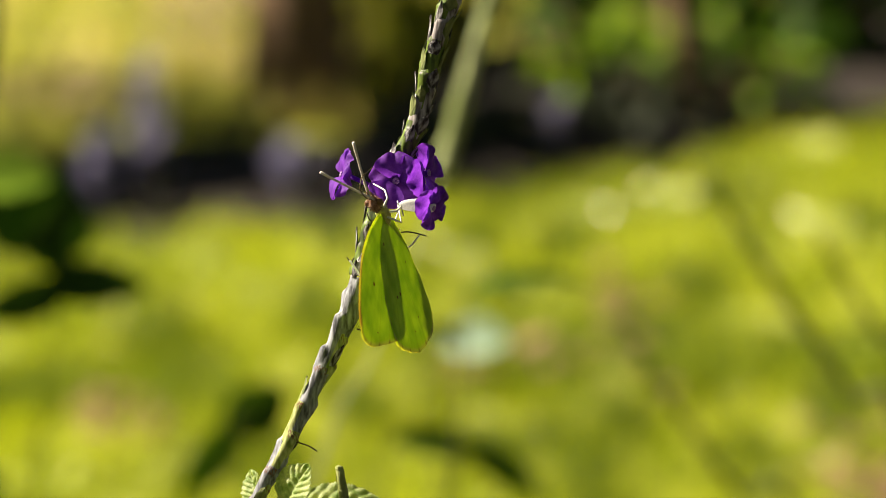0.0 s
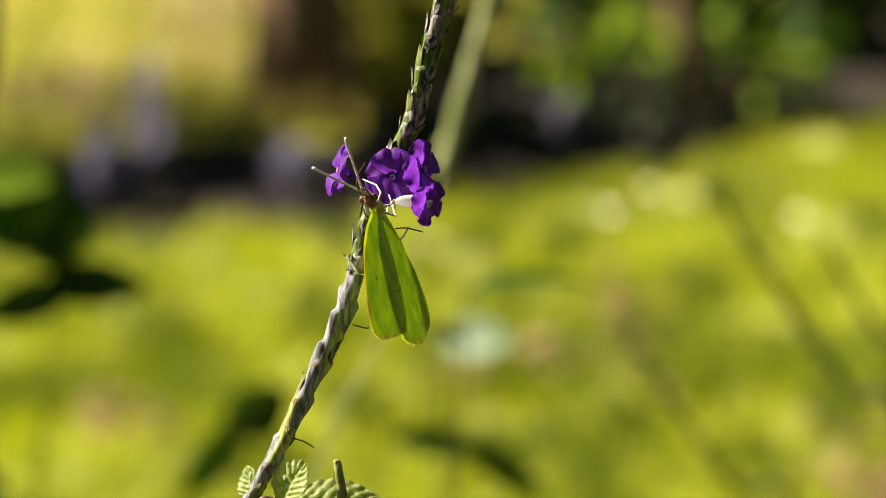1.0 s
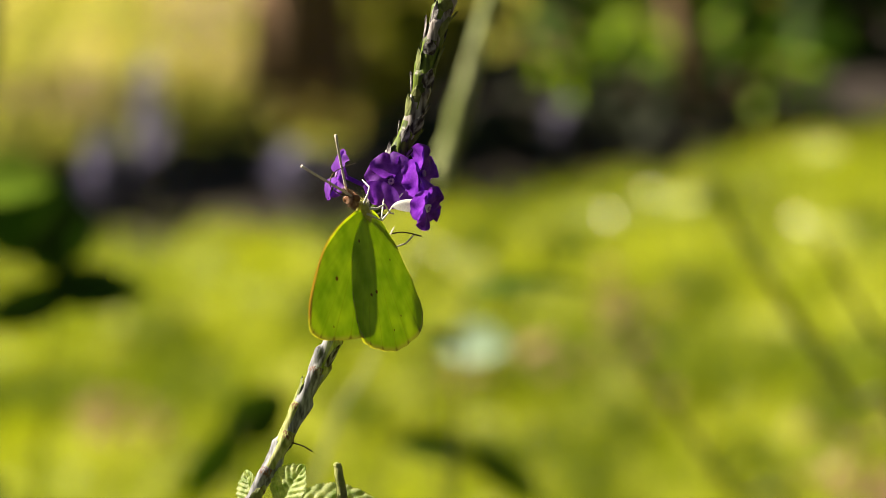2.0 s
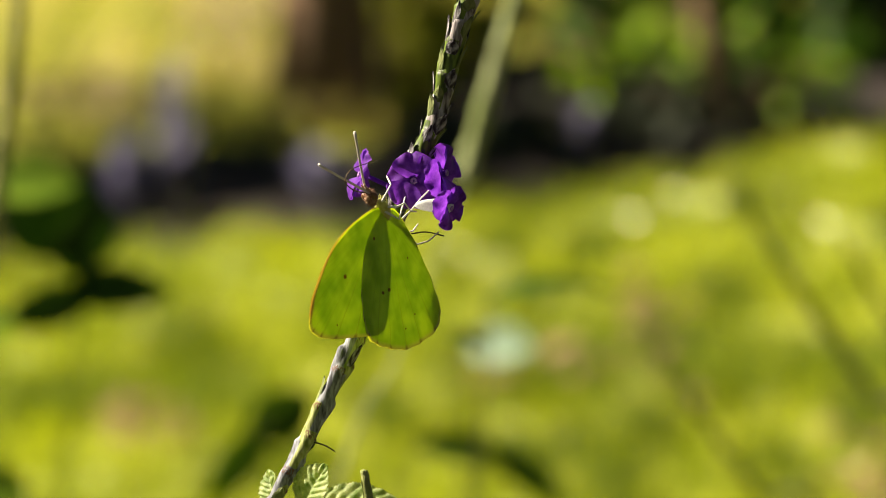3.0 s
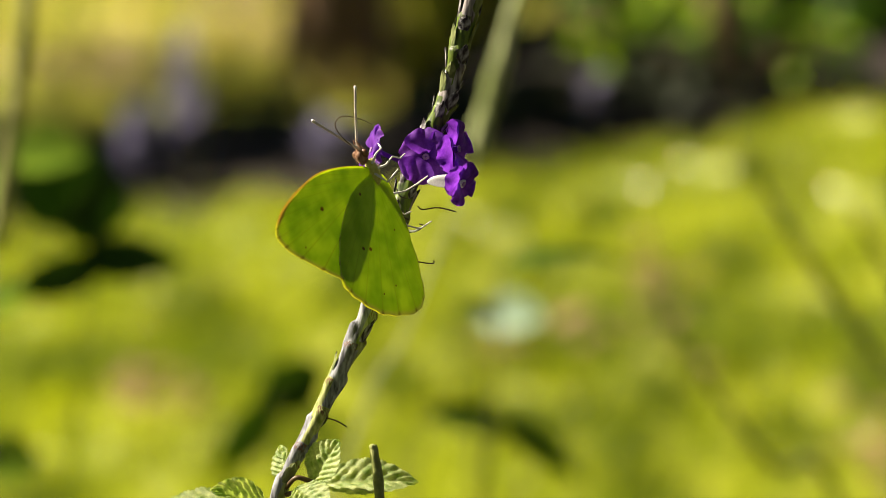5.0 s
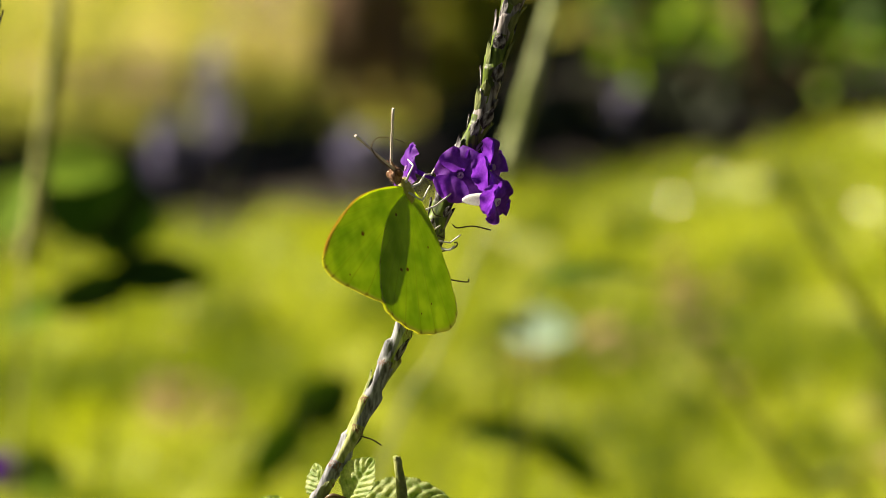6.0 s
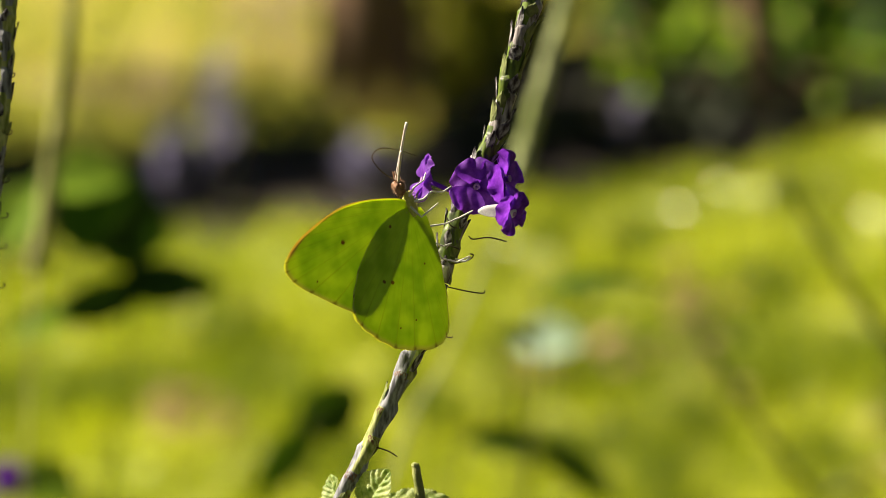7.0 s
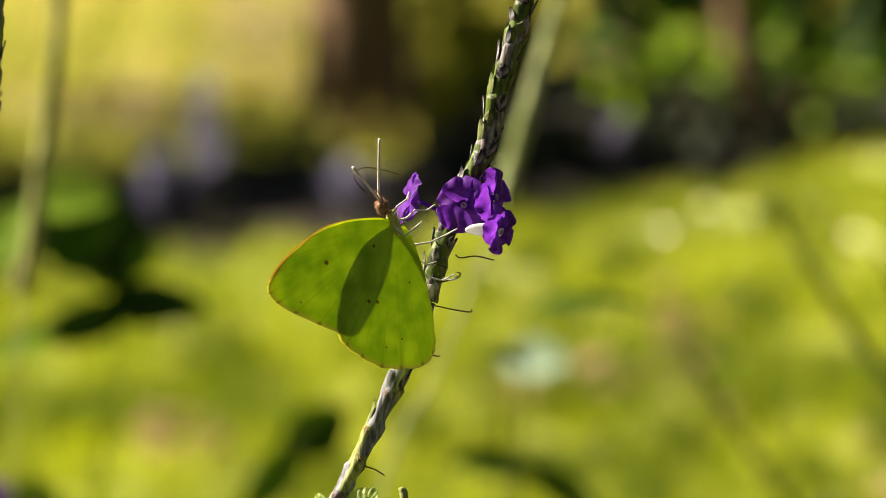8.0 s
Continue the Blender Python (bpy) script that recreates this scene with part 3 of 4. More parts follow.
def bed_plant(base, height, spread, seed, label, florets, dusky, dense=34):
    """Low plant of the bed: thin upright stems with florets and a dusky leafy foot."""
    thing = tagged(new("bed_plant"), label, "plant", "plants in the dark bed")
    thing.location = base
    rng = random.Random(seed)
    foot = bmesh.new()
    for i in range(florets):
        stems, heads = bmesh.new(), bmesh.new()
        a = Vector((rng.uniform(-0.3, 0.3) * spread, rng.uniform(-0.3, 0.3) * spread, 0))
        b = a * 2.2 + Vector((rng.uniform(-0.2, 0.2) * spread, 0, height * rng.uniform(0.7, 1.05)))
        tube(stems, spline([a, (a + b) * 0.5 + Vector((0.01, 0, 0)), b], 4), 0.0022, 5)
        for k in range(dense):
            p = a.lerp(b, rng.uniform(0.35, 1.0)) + Vector((rng.uniform(-1, 1), rng.uniform(-1, 1), rng.uniform(-1, 1))) * 0.012
            m = Matrix.Translation(p) @ along((rng.uniform(-1, 1), rng.uniform(-1, 1), rng.uniform(0, 1)))
            leaf_blade(heads, 0.027, 0.024, 0.2, 0.2, rows=3, cols=1, m=m)
        part("stem", stems, M_GREYSTEM, thing)
        tagged(part("inflorescence", heads, M_LILAC, thing, "lavender-blue florets"), kind="stuff")
    for i in range(0 if florets else 4):
        a = Vector((rng.uniform(-0.4, 0.4) * spread, rng.uniform(-0.4, 0.4) * spread, -0.01))
        part("stem", tube(bmesh.new(), spline([a, a * 1.4 + Vector((0, 0, height * 0.4)), a * 2 + Vector((0, 0, height * rng.uniform(0.6, 0.9)))], 4), 0.0025, 5), M_DARKSTEM, thing)
    # leafy foot uses the leaf colour with shade in it
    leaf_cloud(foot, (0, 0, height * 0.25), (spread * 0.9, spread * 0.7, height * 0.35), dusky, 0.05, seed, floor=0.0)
    part("foliage", foot, M_SHADELEAF, thing)
    return thing


for i, (x, y, h, s, f, d) in enumerate([(-0.448, 8.12, 0.150, 0.022, 7, 0), (-0.456, 8.14, 0.235, 0.012, 2, 0), (-0.531, 8.12, 0.116, 0.016, 4, 0), (-0.224, 8.16, 0.097, 0.034, 4, 0), (0.185, 8.72, 0.117, 0.022, 1, 0),
                                        (-0.78, 8.45, 0.08, 0.10, 0, 60), (-0.02, 8.85, 0.12, 0.10, 0, 90), (-0.36, 8.75, 0.09, 0.10, 0, 80), (0.10, 8.95, 0.16, 0.10, 0, 90), (0.33, 9.12, 0.16, 0.10, 0, 90)]):
    bed_plant((x, y, 0.02), h, s, 40 + i, "dusky bed plant with lavender flower stems" if f > 2 else "low plant on the dark mulch, its leaf colour darkened for shade", f, d, 34 if x < 0 else 16)


def litter(centre, size, count, seed, label, material=M_LITTER, leaf=0.05):
    rng = random.Random(seed)
    bm = bmesh.new()
    for _ in range(count):
        x, y = rng.gauss(0, 0.5) * size[0], rng.gauss(0, 0.5) * size[1]
        m = Matrix.Translation((centre[0] + x, centre[1] + y, 0.03 + rng.uniform(0, 0.03))) @ along((rng.uniform(-1, 1), rng.uniform(-1, 1), rng.uniform(-0.2, 0.3)))
        leaf_blade(bm, leaf * rng.uniform(0.6, 1.3), leaf * 0.5, 0.2, 0.3, rows=3, cols=1, m=m)
    tagged(part("leaf_litter", bm, material), label, "leaf litter", kind="stuff")


litter((-0.385, 6.33), (0.05, 0.16), 16, 61, "pinkish-brown fallen leaves lying in the lawn", M_RUSTLITTER)
litter((0.05, 6.74), (0.10, 0.18), 22, 62, "rusty fallen leaves lying in the lawn", M_RUSTLITTER)
litter((0.52, 5.84), (0.07, 0.3), 80, 63, "brown fallen leaves at the lawn's edge", M_RUSTLITTER)
litter((0.24, 7.1), (0.04, 0.5), 16, 64, "scattered brown leaves in the lawn", M_RUSTLITTER)
litter((-0.50, 10.9), (0.14, 0.7), 200, 66, "pale pinkish fallen leaves on the dry grass")
litter((-0.68, 9.49), (0.20, 0.30), 160, 67, "tan and pink fallen leaves behind the bed")
litter((-0.37, 9.85), (0.09, 0.4), 18, 68, "brown fallen leaves beside the trunk")
litter((-0.55, 9.75), (0.5, 0.4), 30, 65, "tan fallen leaves on the dry grass")


def weed(base, leaf, count, seed, label, material, up=(0, 0, 1)):
    thing = tagged(new("lawn_weed"), label, "weed", "broad weeds in the lawn")
    thing.location = base
    rng = random.Random(seed)
    for k in range(count):
        a = 2 * math.pi * k / count + rng.uniform(-0.3, 0.3)
        way = Vector((math.cos(a), math.sin(a), rng.uniform(0.4, 0.9)))
        bm = leaf_blade(bmesh.new(), leaf * rng.uniform(0.8, 1.2), leaf * 0.55, 0.3, 0.2, rows=8, cols=2, m=along(way, Vector(up) + Vector((rng.uniform(-0.3, 0.3), rng.uniform(-0.3, 0.3), 0))))
        part("leaf", bm, material, thing)
    return thing


GLINT = (-0.56, -0.58, 0.59)   # lie of the leaves that mirror the sun
SPOTS = [(0.352, 8.296), (0.2245, 8.178), (0.5635, 8.0), (0.427, 9.259), (0.02, 7.7), (0.62, 8.9)]
scatter = random.Random(77)
SPOTS += [(scatter.uniform(-0.75, 0.85), scatter.uniform(5.9, 8.2)) for _ in range(120)]
for i, (x, y) in enumerate(SPOTS):
    if i < 6:
        weed((x, y, 0.0), 0.058, 14, 70 + i, "glossy broad-leaved weed shining in the lawn", M_GLOSSLEAF, GLINT)
    else:
        shiny = i % 5 == 0
        weed((x, y, 0.0), scatter.uniform(0.03, 0.055) * (0.55 if shiny else 1), 5, 70 + i, "small shiny-leaved weed in the lawn" if shiny else "lime-green broad-leaved weed in the lawn", M_GLOSSLEAF if shiny else M_LIME, GLINT if shiny else (0, 0, 1))
blades("tall_grass_patch", M_DEEPGRASS, 2600, (-0.05, 0.95, 6.62, 6.98), 0.06, 0.005, 6, "band of taller deep green grass across the lawn", "grass")
blades("tall_grass_patch", M_DEEPGRASS, 900, (-0.75, -0.25, 6.45, 6.75), 0.055, 0.005, 7, "patch of taller deep green grass in the lawn", "grass")


# ---- porterweed plants ----
def petal_mesh():
    bm = bmesh.new()
    rows, cols, grid = 9, 6, []
    for i in range(rows + 1):
        s = i / rows
        half = 0.00095 + 0.0033 * math.sin(math.pi * min(1.0, 0.08 + s * 0.72)) ** 1.2
        row = []
        for k in range(-cols, cols + 1):
            c = k / cols
            y = 0.0008 + 0.0056 * s * (1 - 0.16 * c * c * s) - (0.0006 * s * max(0, 1 - abs(c) * 3))
            z = 0.0012 * math.sin(s * 2.2) - 0.0016 * s * s + 0.0004 * math.sin(c * 6 + s * 5) * s + 0.00010 * math.sin(c * 11 - s * 8) * s * s + 0.0007 * c * c * s
            row.append(bm.verts.new((c * half, y, z)))
        grid.append(row)
    for a, b in zip(grid, grid[1:]):
        for k in range(2 * cols):
            bm.faces.new((a[k], a[k + 1], b[k + 1], b[k]))
    for f in bm.faces:
        f.smooth = True
    me = bpy.data.meshes.new("petal")
    bm.to_mesh(me)
    bm.free()
    me.materials.append(M_PETAL)
    return me


def bract_mesh(name, material):
    """Narrow keeled scale along +Z: its foot sinks into the stem, its torn tip stands off on the -Y side."""
    bm = bmesh.new()
    rows, cols, grid = 6, 2, []
    for i in range(rows + 1):
        s = i / rows
        half = 0.00105 * (0.55 + 0.6 * math.sin(math.pi * min(1, 0.15 + s * 0.8))) * (1 - max(0, s - 0.7) * 2.6) + 0.00005
        out = -0.00060 + 0.00085 * min(1, s * 1.3) + 0.0011 * max(0, s - 0.62)
        row = [bm.verts.new((k / cols * half, -(out + 0.00045 * (1 - abs(k / cols) ** 1.5)), s * 0.0078 + (0.0004 * (k % 2) if i == rows else 0))) for k in range(-cols, cols + 1)]
        grid.append(row)
    for a, b in zip(grid, grid[1:]):
        for k in range(2 * cols):
            bm.faces.new((a[k], a[k + 1], b[k + 1], b[k]))
    me = bpy.data.meshes.new(name)
    bm.to_mesh(me)
    bm.free()
    me.materials.append(material)
    return me


PETAL = petal_mesh()
BRACTS = [bract_mesh("bract", M_BRACT), bract_mesh("bract", M_BRACTG)]


def flower(parent, centre, way, spin, size, tube_end, label, skin=None):
    """Five-lobed violet flower: petals, pale throat and white tube leading back to the spike."""
    m = Matrix.Translation(centre) @ facing(way, spin) @ Matrix.Scale(size, 4)
    bm = bmesh.new()
    back = (m.inverted() @ Vector(tube_end))
    tube(bm, spline([(0, 0, 0.0008), (0, 0, -0.0016), back * 0.6 + Vector((0, 0, -0.001)), back], 5), lambda q: 0.0021 * math.sqrt(max(0.04, 1 - q * q)) * min(1, 0.3 + 4 * q) if skin else 0.0006 - 0.0001 * q, 10)
    stem = part("flower", bm, skin or M_PETAL, parent, label, m)
    for k in range(5):
        turn = Matrix.Rotation(radians(72 * k + (6 if k % 2 else -5)), 4, "Z") @ Matrix.Rotation(radians((8, -10, 14, -4, 6)[k]), 4, "X")
        hang("petal", PETAL, stem, "", turn)
    bm = bmesh.new()
    for k in range(8):
        a = math.pi * k / 4
        blob(bm, (0.00045 * math.cos(a), 0.00045 * math.sin(a), 0.0008), (0.00034, 0.00030, 0.00022), segments=6)
    part("throat", bm, M_THROAT, stem, "pinkish-white throat")
    return stem


def spike(parent, line, radius, seed, material=M_RACHIS, green=0.38, gap=0.0017, knob=0.0005, reach=0.006, dry=0.5, bract_gap=0.0026, bracts=True):
    """Flower rachis: swollen scales in a spiral, each rising to a tip and breaking off, with loose dry bracts on them."""
    rng = random.Random(seed)
    run = [0.0]
    for p, q in zip(line, line[1:]):
        run.append(run[-1] + (q - p).length)
    total, sides = run[-1], 30
    fine = []
    for i in range(int(total / 0.00045) + 1):
        d = i * 0.00045
        k = max(j for j in range(len(run)) if run[j] <= d)
        k = min(k, len(line) - 2)
        fine.append(line[k].lerp(line[k + 1], (d - run[k]) / max(1e-9, run[k + 1] - run[k])))
    bm = tube(bmesh.new(), fine, radius, sides, 0.0)
    bm.normal_update()
    bm.verts.index_update()
    kept = bm.verts.layers.float_color.new("scale")
    nodes = [(0.0006 + k * gap + rng.uniform(-0.45, 0.45) * gap, math.radians(k * 137.5 + rng.uniform(-25, 25)), rng.random(), rng.uniform(0.35, 1.3)) for k in range(int((total + reach) / gap) + 1)]
    for v in bm.verts:
        d, a = (v.index // sides) * 0.00045, 2 * math.pi * (v.index % sides) / sides
        best = (0.0, 0.5, 0.0)
        for tip, turn, chance, size in nodes:
            u = (d - tip + reach) / reach
            if 0 < u <= 1.16:
                off = abs((a - turn + math.pi) % (2 * math.pi) - math.pi)
                if off < 0.95:
                    h = size * knob * (u ** 1.4 if u <= 1 else max(0, 1 - (u - 1) * 6.2)) * math.cos(off / 0.95 * math.pi / 2) ** 0.8
                    if h > best[0]:
                        best = (h, chance, min(1.0, u))
        q = v.co * 1000
        v.co += v.normal * (best[0] - knob * 0.4 + 0.0001 * math.sin(d * 690 + 1.5 * noise.noise(q * 0.08)) + 0.00010 * noise.noise(Vector((q.x * 0.9, q.y * 0.9, q.z * 0.3))) + 0.00006 * noise.noise(q * 1.7))
        v[kept] = (best[1], best[2], 0.85 if best[1] < dry else 0.15, 1)
    part("rachis", bm, material, parent, "scaly flower rachis")
    if not bracts:
        return
    at, turn = 0.0, rng.uniform(0, 360)
    while at < total - 0.002:
        at += bract_gap * rng.uniform(0.7, 1.3)
        turn += 137.5 + rng.uniform(-12, 12)
        i = min(len(fine) - 2, int(at / 0.00045))
        way = (fine[i + 1] - fine[i]).normalized()
        r = radius(i / (len(fine) - 1))
        m = Matrix.Translation(fine[i]) @ facing(way, turn) @ Matrix.Translation((0, -r * 0.97 - 0.0001, 0)) @ Matrix.Rotation(radians(rng.uniform(-4, 3)), 4, "X") @ Matrix.Diagonal((rng.uniform(0.75, 1.25), rng.uniform(0.7, 1.1), rng.uniform(0.4, 0.75), 1))
        hang("bract", BRACTS[rng.random() < green], parent, "", m)


def thread(parent, points, name="style", radius=0.00016, material=None):
    part(name, tube(bmesh.new(), spline([mm(*p) for p in points], 6), radius, 6), material or M_STYLE, parent, "thin dark curled flower thread" if name == "style" else "")


NEAR = pose(0, 1.2, 1.06, -9)   # the plane in which the nearest stems lean


def main_plant():
    thing = tagged(new("porterweed_plant"), "flowering porterweed stem with violet flowers and toothed leaves", "plant")
    thing.matrix_world = NEAR
    lower = [(-150, -14, -1072), (-128, -6, -700), (-96, 0, -330), (-66, 0, -120), (-51, 0, -78), (-45.5, 0, -65)]
    part("stem", tube(bmesh.new(), spline([mm(*p) for p in lower], 10), lambda q: 0.0040 - 0.0022 * q, 14, 0.12), M_STALK, thing, "smooth grey woody stem")
    rachis = [(-47.4, 0, -70), (-42.2, 0, -56.8), (-36.6, 0, -46.5), (-31.2, 0, -35.3), (-26.5, 0, -25.6), (-22.1, 0, -16), (-19, 0, -6.3), (-16, 0, 5.3), (-11.5, 0, 16.9), (-6.1, 0, 28.5), (-3.5, 0, 38.8), (-0.9, 0, 49), (1.7, 0, 56.8), (6, 0, 73.5), (12, 0, 100), (16, 0, 128)]
    spike(thing, spline([mm(*p) for p in rachis[:7]], 14), lambda q: 0.00195 + 0.0004 * q, 7, M_RACHIS, 0.4, 0.0030, 0.0010, 0.0085, 0.74, 0.012)
    spike(thing, spline([mm(*p) for p in rachis[6:]], 14), lambda q: 0.0024 - 0.0002 * q - 0.0006 * max(0, q - 0.7), 6, M_RACHISG, 0.2, 0.0017, 0.0006, 0.0055, 0.40, 0.00135)
    flower(thing, mm(-10.6, -3.4, 15.4), (-0.12, -1, 0.10), 10, 1.08, mm(-12.5, -2, 12.5), "violet five-lobed flower seen from the front")
    flower(thing, mm(-4.0, -3.4, 17.2), (0.92, -0.42, 0.12), 30, 1.12, mm(-10, -1, 15.5), "violet flower turned sideways")
    flower(thing, mm(-2.6, -7.6, 9.4), (0.80, -0.50, -0.30), 0, 0.86, mm(-10.2, -9.0, 9.8), "violet flower nodding below the others", M_TUBE)
    flower(thing, mm(-22.7, 10, 17.0), (-0.95, -0.20, 0.26), 25, 1.0, mm(-13.5, 1.5, 13), "lighter violet flower turned away to the side")
    for p in [[(-12.5, -1.5, 4.2), (-11.4, -2.5, 3.5), (-7.9, -2.8, 3.9), (-3.8, -2.5, 3.0)], [(-16.5, -1.5, -2.2), (-12.4, -2.8, -1.2), (-11.4, -2.8, -0.1), (-12.2, -2.8, 0.2)], [(-17.2, -1.5, -7.4), (-12.4, -2.5, -8.4), (-9.2, -2.5, -8.8), (-8.8, -2.5, -8.1)],
              [(-19.6, -1, -18.2), (-16.6, -2.5, -18.9), (-16.0, -2.5, -18.6)], [(-35.0, -0.5, -43.6), (-31.0, -2.5, -44.6), (-28.6, -2.5, -46.0)], [(-19.2, -1, -4.6), (-21.0, -3, -3.0), (-21.9, -3, -1.8)], [(-20.3, -2, -3.8), (-20.6, -3, -2.8), (-20.2, -3, -2.0)],
              [(-15.2, -2, 6.0), (-16.6, -4, 6.6), (-17.4, -4, 8.4)], [(-14.6, -2, 1.2), (-16.8, -4, 2.0), (-17.6, -4, 1.2)]]:
        thread(thing, p)
    for p in [[(-15.5, -2, -1.0), (-13.4, -3, -1.5), (-12.0, -3, -0.6)], [(-18.4, -2, -6.8), (-20.6, -4, -3.4), (-21.2, -4, -2.6)]]:
        thread(thing, p, "pale_thread", 0.00026, M_TUBE)
    leaves = [((-36.2, -2, -58.8), (0.42, -0.25, 0.88), 11.5, 10.5, (-0.55, -0.80, 0.3)), ((-42, 2, -58.5), (-0.30, 0.4, 0.8), 9.5, 7, (-0.8, -0.6, 0.3)),
              ((-34.6, 3, -59.5), (0.95, 0.0, 0.14), 22, 13, (-0.40, -0.60, 0.75)), ((-47, -2, -65), (-0.97, -0.20, 0.06), 28, 15, (-0.35, -0.5, 0.8)),
              ((-46, -5, -65), (-0.80, -0.45, 0.42), 15, 11, (-0.3, -0.7, 0.7)), ((-40, -4, -60), (0.5, -0.7, -0.2), 12, 9, (-0.3, -0.5, 0.8)),
              ((-60, 0, -100), (-0.8, -0.3, 0.2), 45, 26, (0, -0.4, 1)), ((-60, 0, -102), (0.8, 0.3, 0.2), 45, 26, (0, -0.4, 1))]
    for p in [[(-42.6, -1, -60), (-40.2, -3, -57.6), (-37.8, -3, -58.0), (-36.4, -2, -58.6)], [(-42.6, -1, -61.5), (-39.0, -2, -60.6), (-34.6, 3, -59.5)], [(-44.5, -1, -64.5), (-46.2, -3, -65.2), (-47.6, -3, -65.0)], [(-43.5, 0, -60.5), (-43.2, 1.5, -59.2), (-42.2, 2, -58.4)]]:
        thread(thing, p, "petiole", 0.0006, M_TONGUE)
    for at_, way, length, width, up in leaves:
        m = Matrix.Translation(mm(*at_)) @ along(way, up)
        part("leaf", leaf_blade(bmesh.new(), length * 0.001, width * 0.001, 0.16, 0.16, 0.06, 0.0006, 56, 12), M_LEAF, thing, "", m)
    return thing


def far_spike_plant(base, line, radius, leaves, label, seed, flowers=(), skin=M_PALESPIKE, low=None, thick=0.0026):
    """Porterweed further back: bare stem from the ground, spike and large leaves (all in metres)."""
    thing = tagged(new("porterweed_plant"), label, "plant", "porterweed plants")
    thing.location = base
    pts = [Vector(p) - Vector(base) for p in line]
    low = [Vector((0, 0, -0.02))] + [Vector(p) - Vector(base) for p in (low or [(pts[0] * 0.5 + Vector(base))])] + [pts[0]]
    part("stem", tube(bmesh.new(), spline(low, 10), lambda q: thick * (1.2 - 0.5 * q), 10, 0.1), skin, thing)
    spike(thing, spline(pts, 12), lambda q: radius * (1 - 0.3 * q), seed, skin, 1.0, 0.003, radius * 0.25, bract_gap=0.004, bracts=radius > 0.002)
    for at_, way, length, width, up, bend, material in leaves:
        m = Matrix.Translation(Vector(at_) - Vector(base)) @ along(way, up)
        part("leaf", leaf_blade(bmesh.new(), length, width, bend, 0.3, 0.06, 0.0010, 20, 5), material, thing, "large green leaf", m)
    for c, way in flowers:
        c = Vector(c) - Vector(base)
        flower(thing, c, way, 20, 1.7, c + Vector((0, 0.008, 0)), "violet flower")
    return thing


main_plant()
far_spike_plant((-0.10, 2.26, 0), [(0.0004, 2.3000, 0.9206), (0.0036, 2.3000, 0.9331), (0.0107, 2.3000, 0.9591), (0.0175, 2.3000, 0.9838), (0.0211, 2.3000, 0.9962), (0.0271, 2.3000, 1.0183)], 0.0046, [], "pale green porterweed spike on a leafless stem", 8, low=[(-0.13, 2.28, 0.5), (-0.0564, 2.3000, 0.7811), (-0.0316, 2.3000, 0.8368), (-0.0069, 2.3000, 0.8995)], thick=0.0010)
far_spike_plant((-0.27, 2.36, 0), [(-0.2207, 2.4000, 0.8602), (-0.2163, 2.4000, 0.8811), (-0.2088, 2.4000, 0.9331), (-0.2051, 2.4000, 0.9589), (-0.2025, 2.4000, 0.9847), (-0.2002, 2.4000, 1.0078)], 0.0046, [], "tall dull green porterweed spike, out of flower", 9, skin=M_DULLSPIKE, thick=0.0012)
# leaf material follows facing: lit green towards the sun, shaded green away
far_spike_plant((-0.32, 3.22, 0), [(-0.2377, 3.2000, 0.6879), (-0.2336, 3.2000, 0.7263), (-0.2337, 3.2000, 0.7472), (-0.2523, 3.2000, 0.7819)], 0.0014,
                [((-0.2814, 3.2000, 0.7923), (0.66, 0.0, -0.75), 0.066, 0.069, (0.75, -0.65, -0.05), 0.05, M_LEAFSHADE), ((-0.2317, 3.2000, 0.7802), (-0.22, 0.05, -0.97), 0.053, 0.055, (0.7, -0.7, -0.2), 0.05, M_LEAFSHADE), ((-0.2339, 3.1600, 0.7919), (-1, -0.05, 0.02), 0.057, 0.041, (-0.45, -0.55, 0.70), 0.12, M_SUNLEAF), ((-0.2874, 3.1700, 0.7862), (-0.6, -0.1, -0.8), 0.046, 0.039, (-0.45, -0.7, 0.5), 0.12, M_SUNLEAF), ((-0.2361, 3.2000, 0.7507), (0.15, 0, -1), 0.034, 0.018, (0.7, -0.7, 0.1), 0.10, M_LEAFSHADE), ((-0.2461, 3.2000, 0.7200), (0.98, 0, 0.08), 0.066, 0.030, (0.6, -0.75, 0.40), 0.32, M_LEAFSHADE), ((-0.2236, 3.2000, 0.7236), (-0.88, 0, -0.36), 0.069, 0.027, (0.5, -0.85, 0.15), 0.24, M_LEAFSHADE), ((-0.2738, 3.2000, 0.7018), (-0.9, 0, -0.2), 0.039, 0.027, (-0.45, -0.6, 0.6), 0.20, M_SUNLEAF), ((-0.2681, 3.2000, 0.5936), (-0.97, -0.1, 0.18), 0.046, 0.034, (-0.4, -0.65, 0.65), 0.25, M_SUNLEAF)],
                "porterweed with large leaves in painted lit and shaded greens", 10, [((-0.3130, 3.2000, 0.6027), (0.3, -1, 0.1)), ((-0.3089, 3.2000, 0.5978), (0.1, -1, 0.3))], M_LEAFSHADE, thick=0.0010)


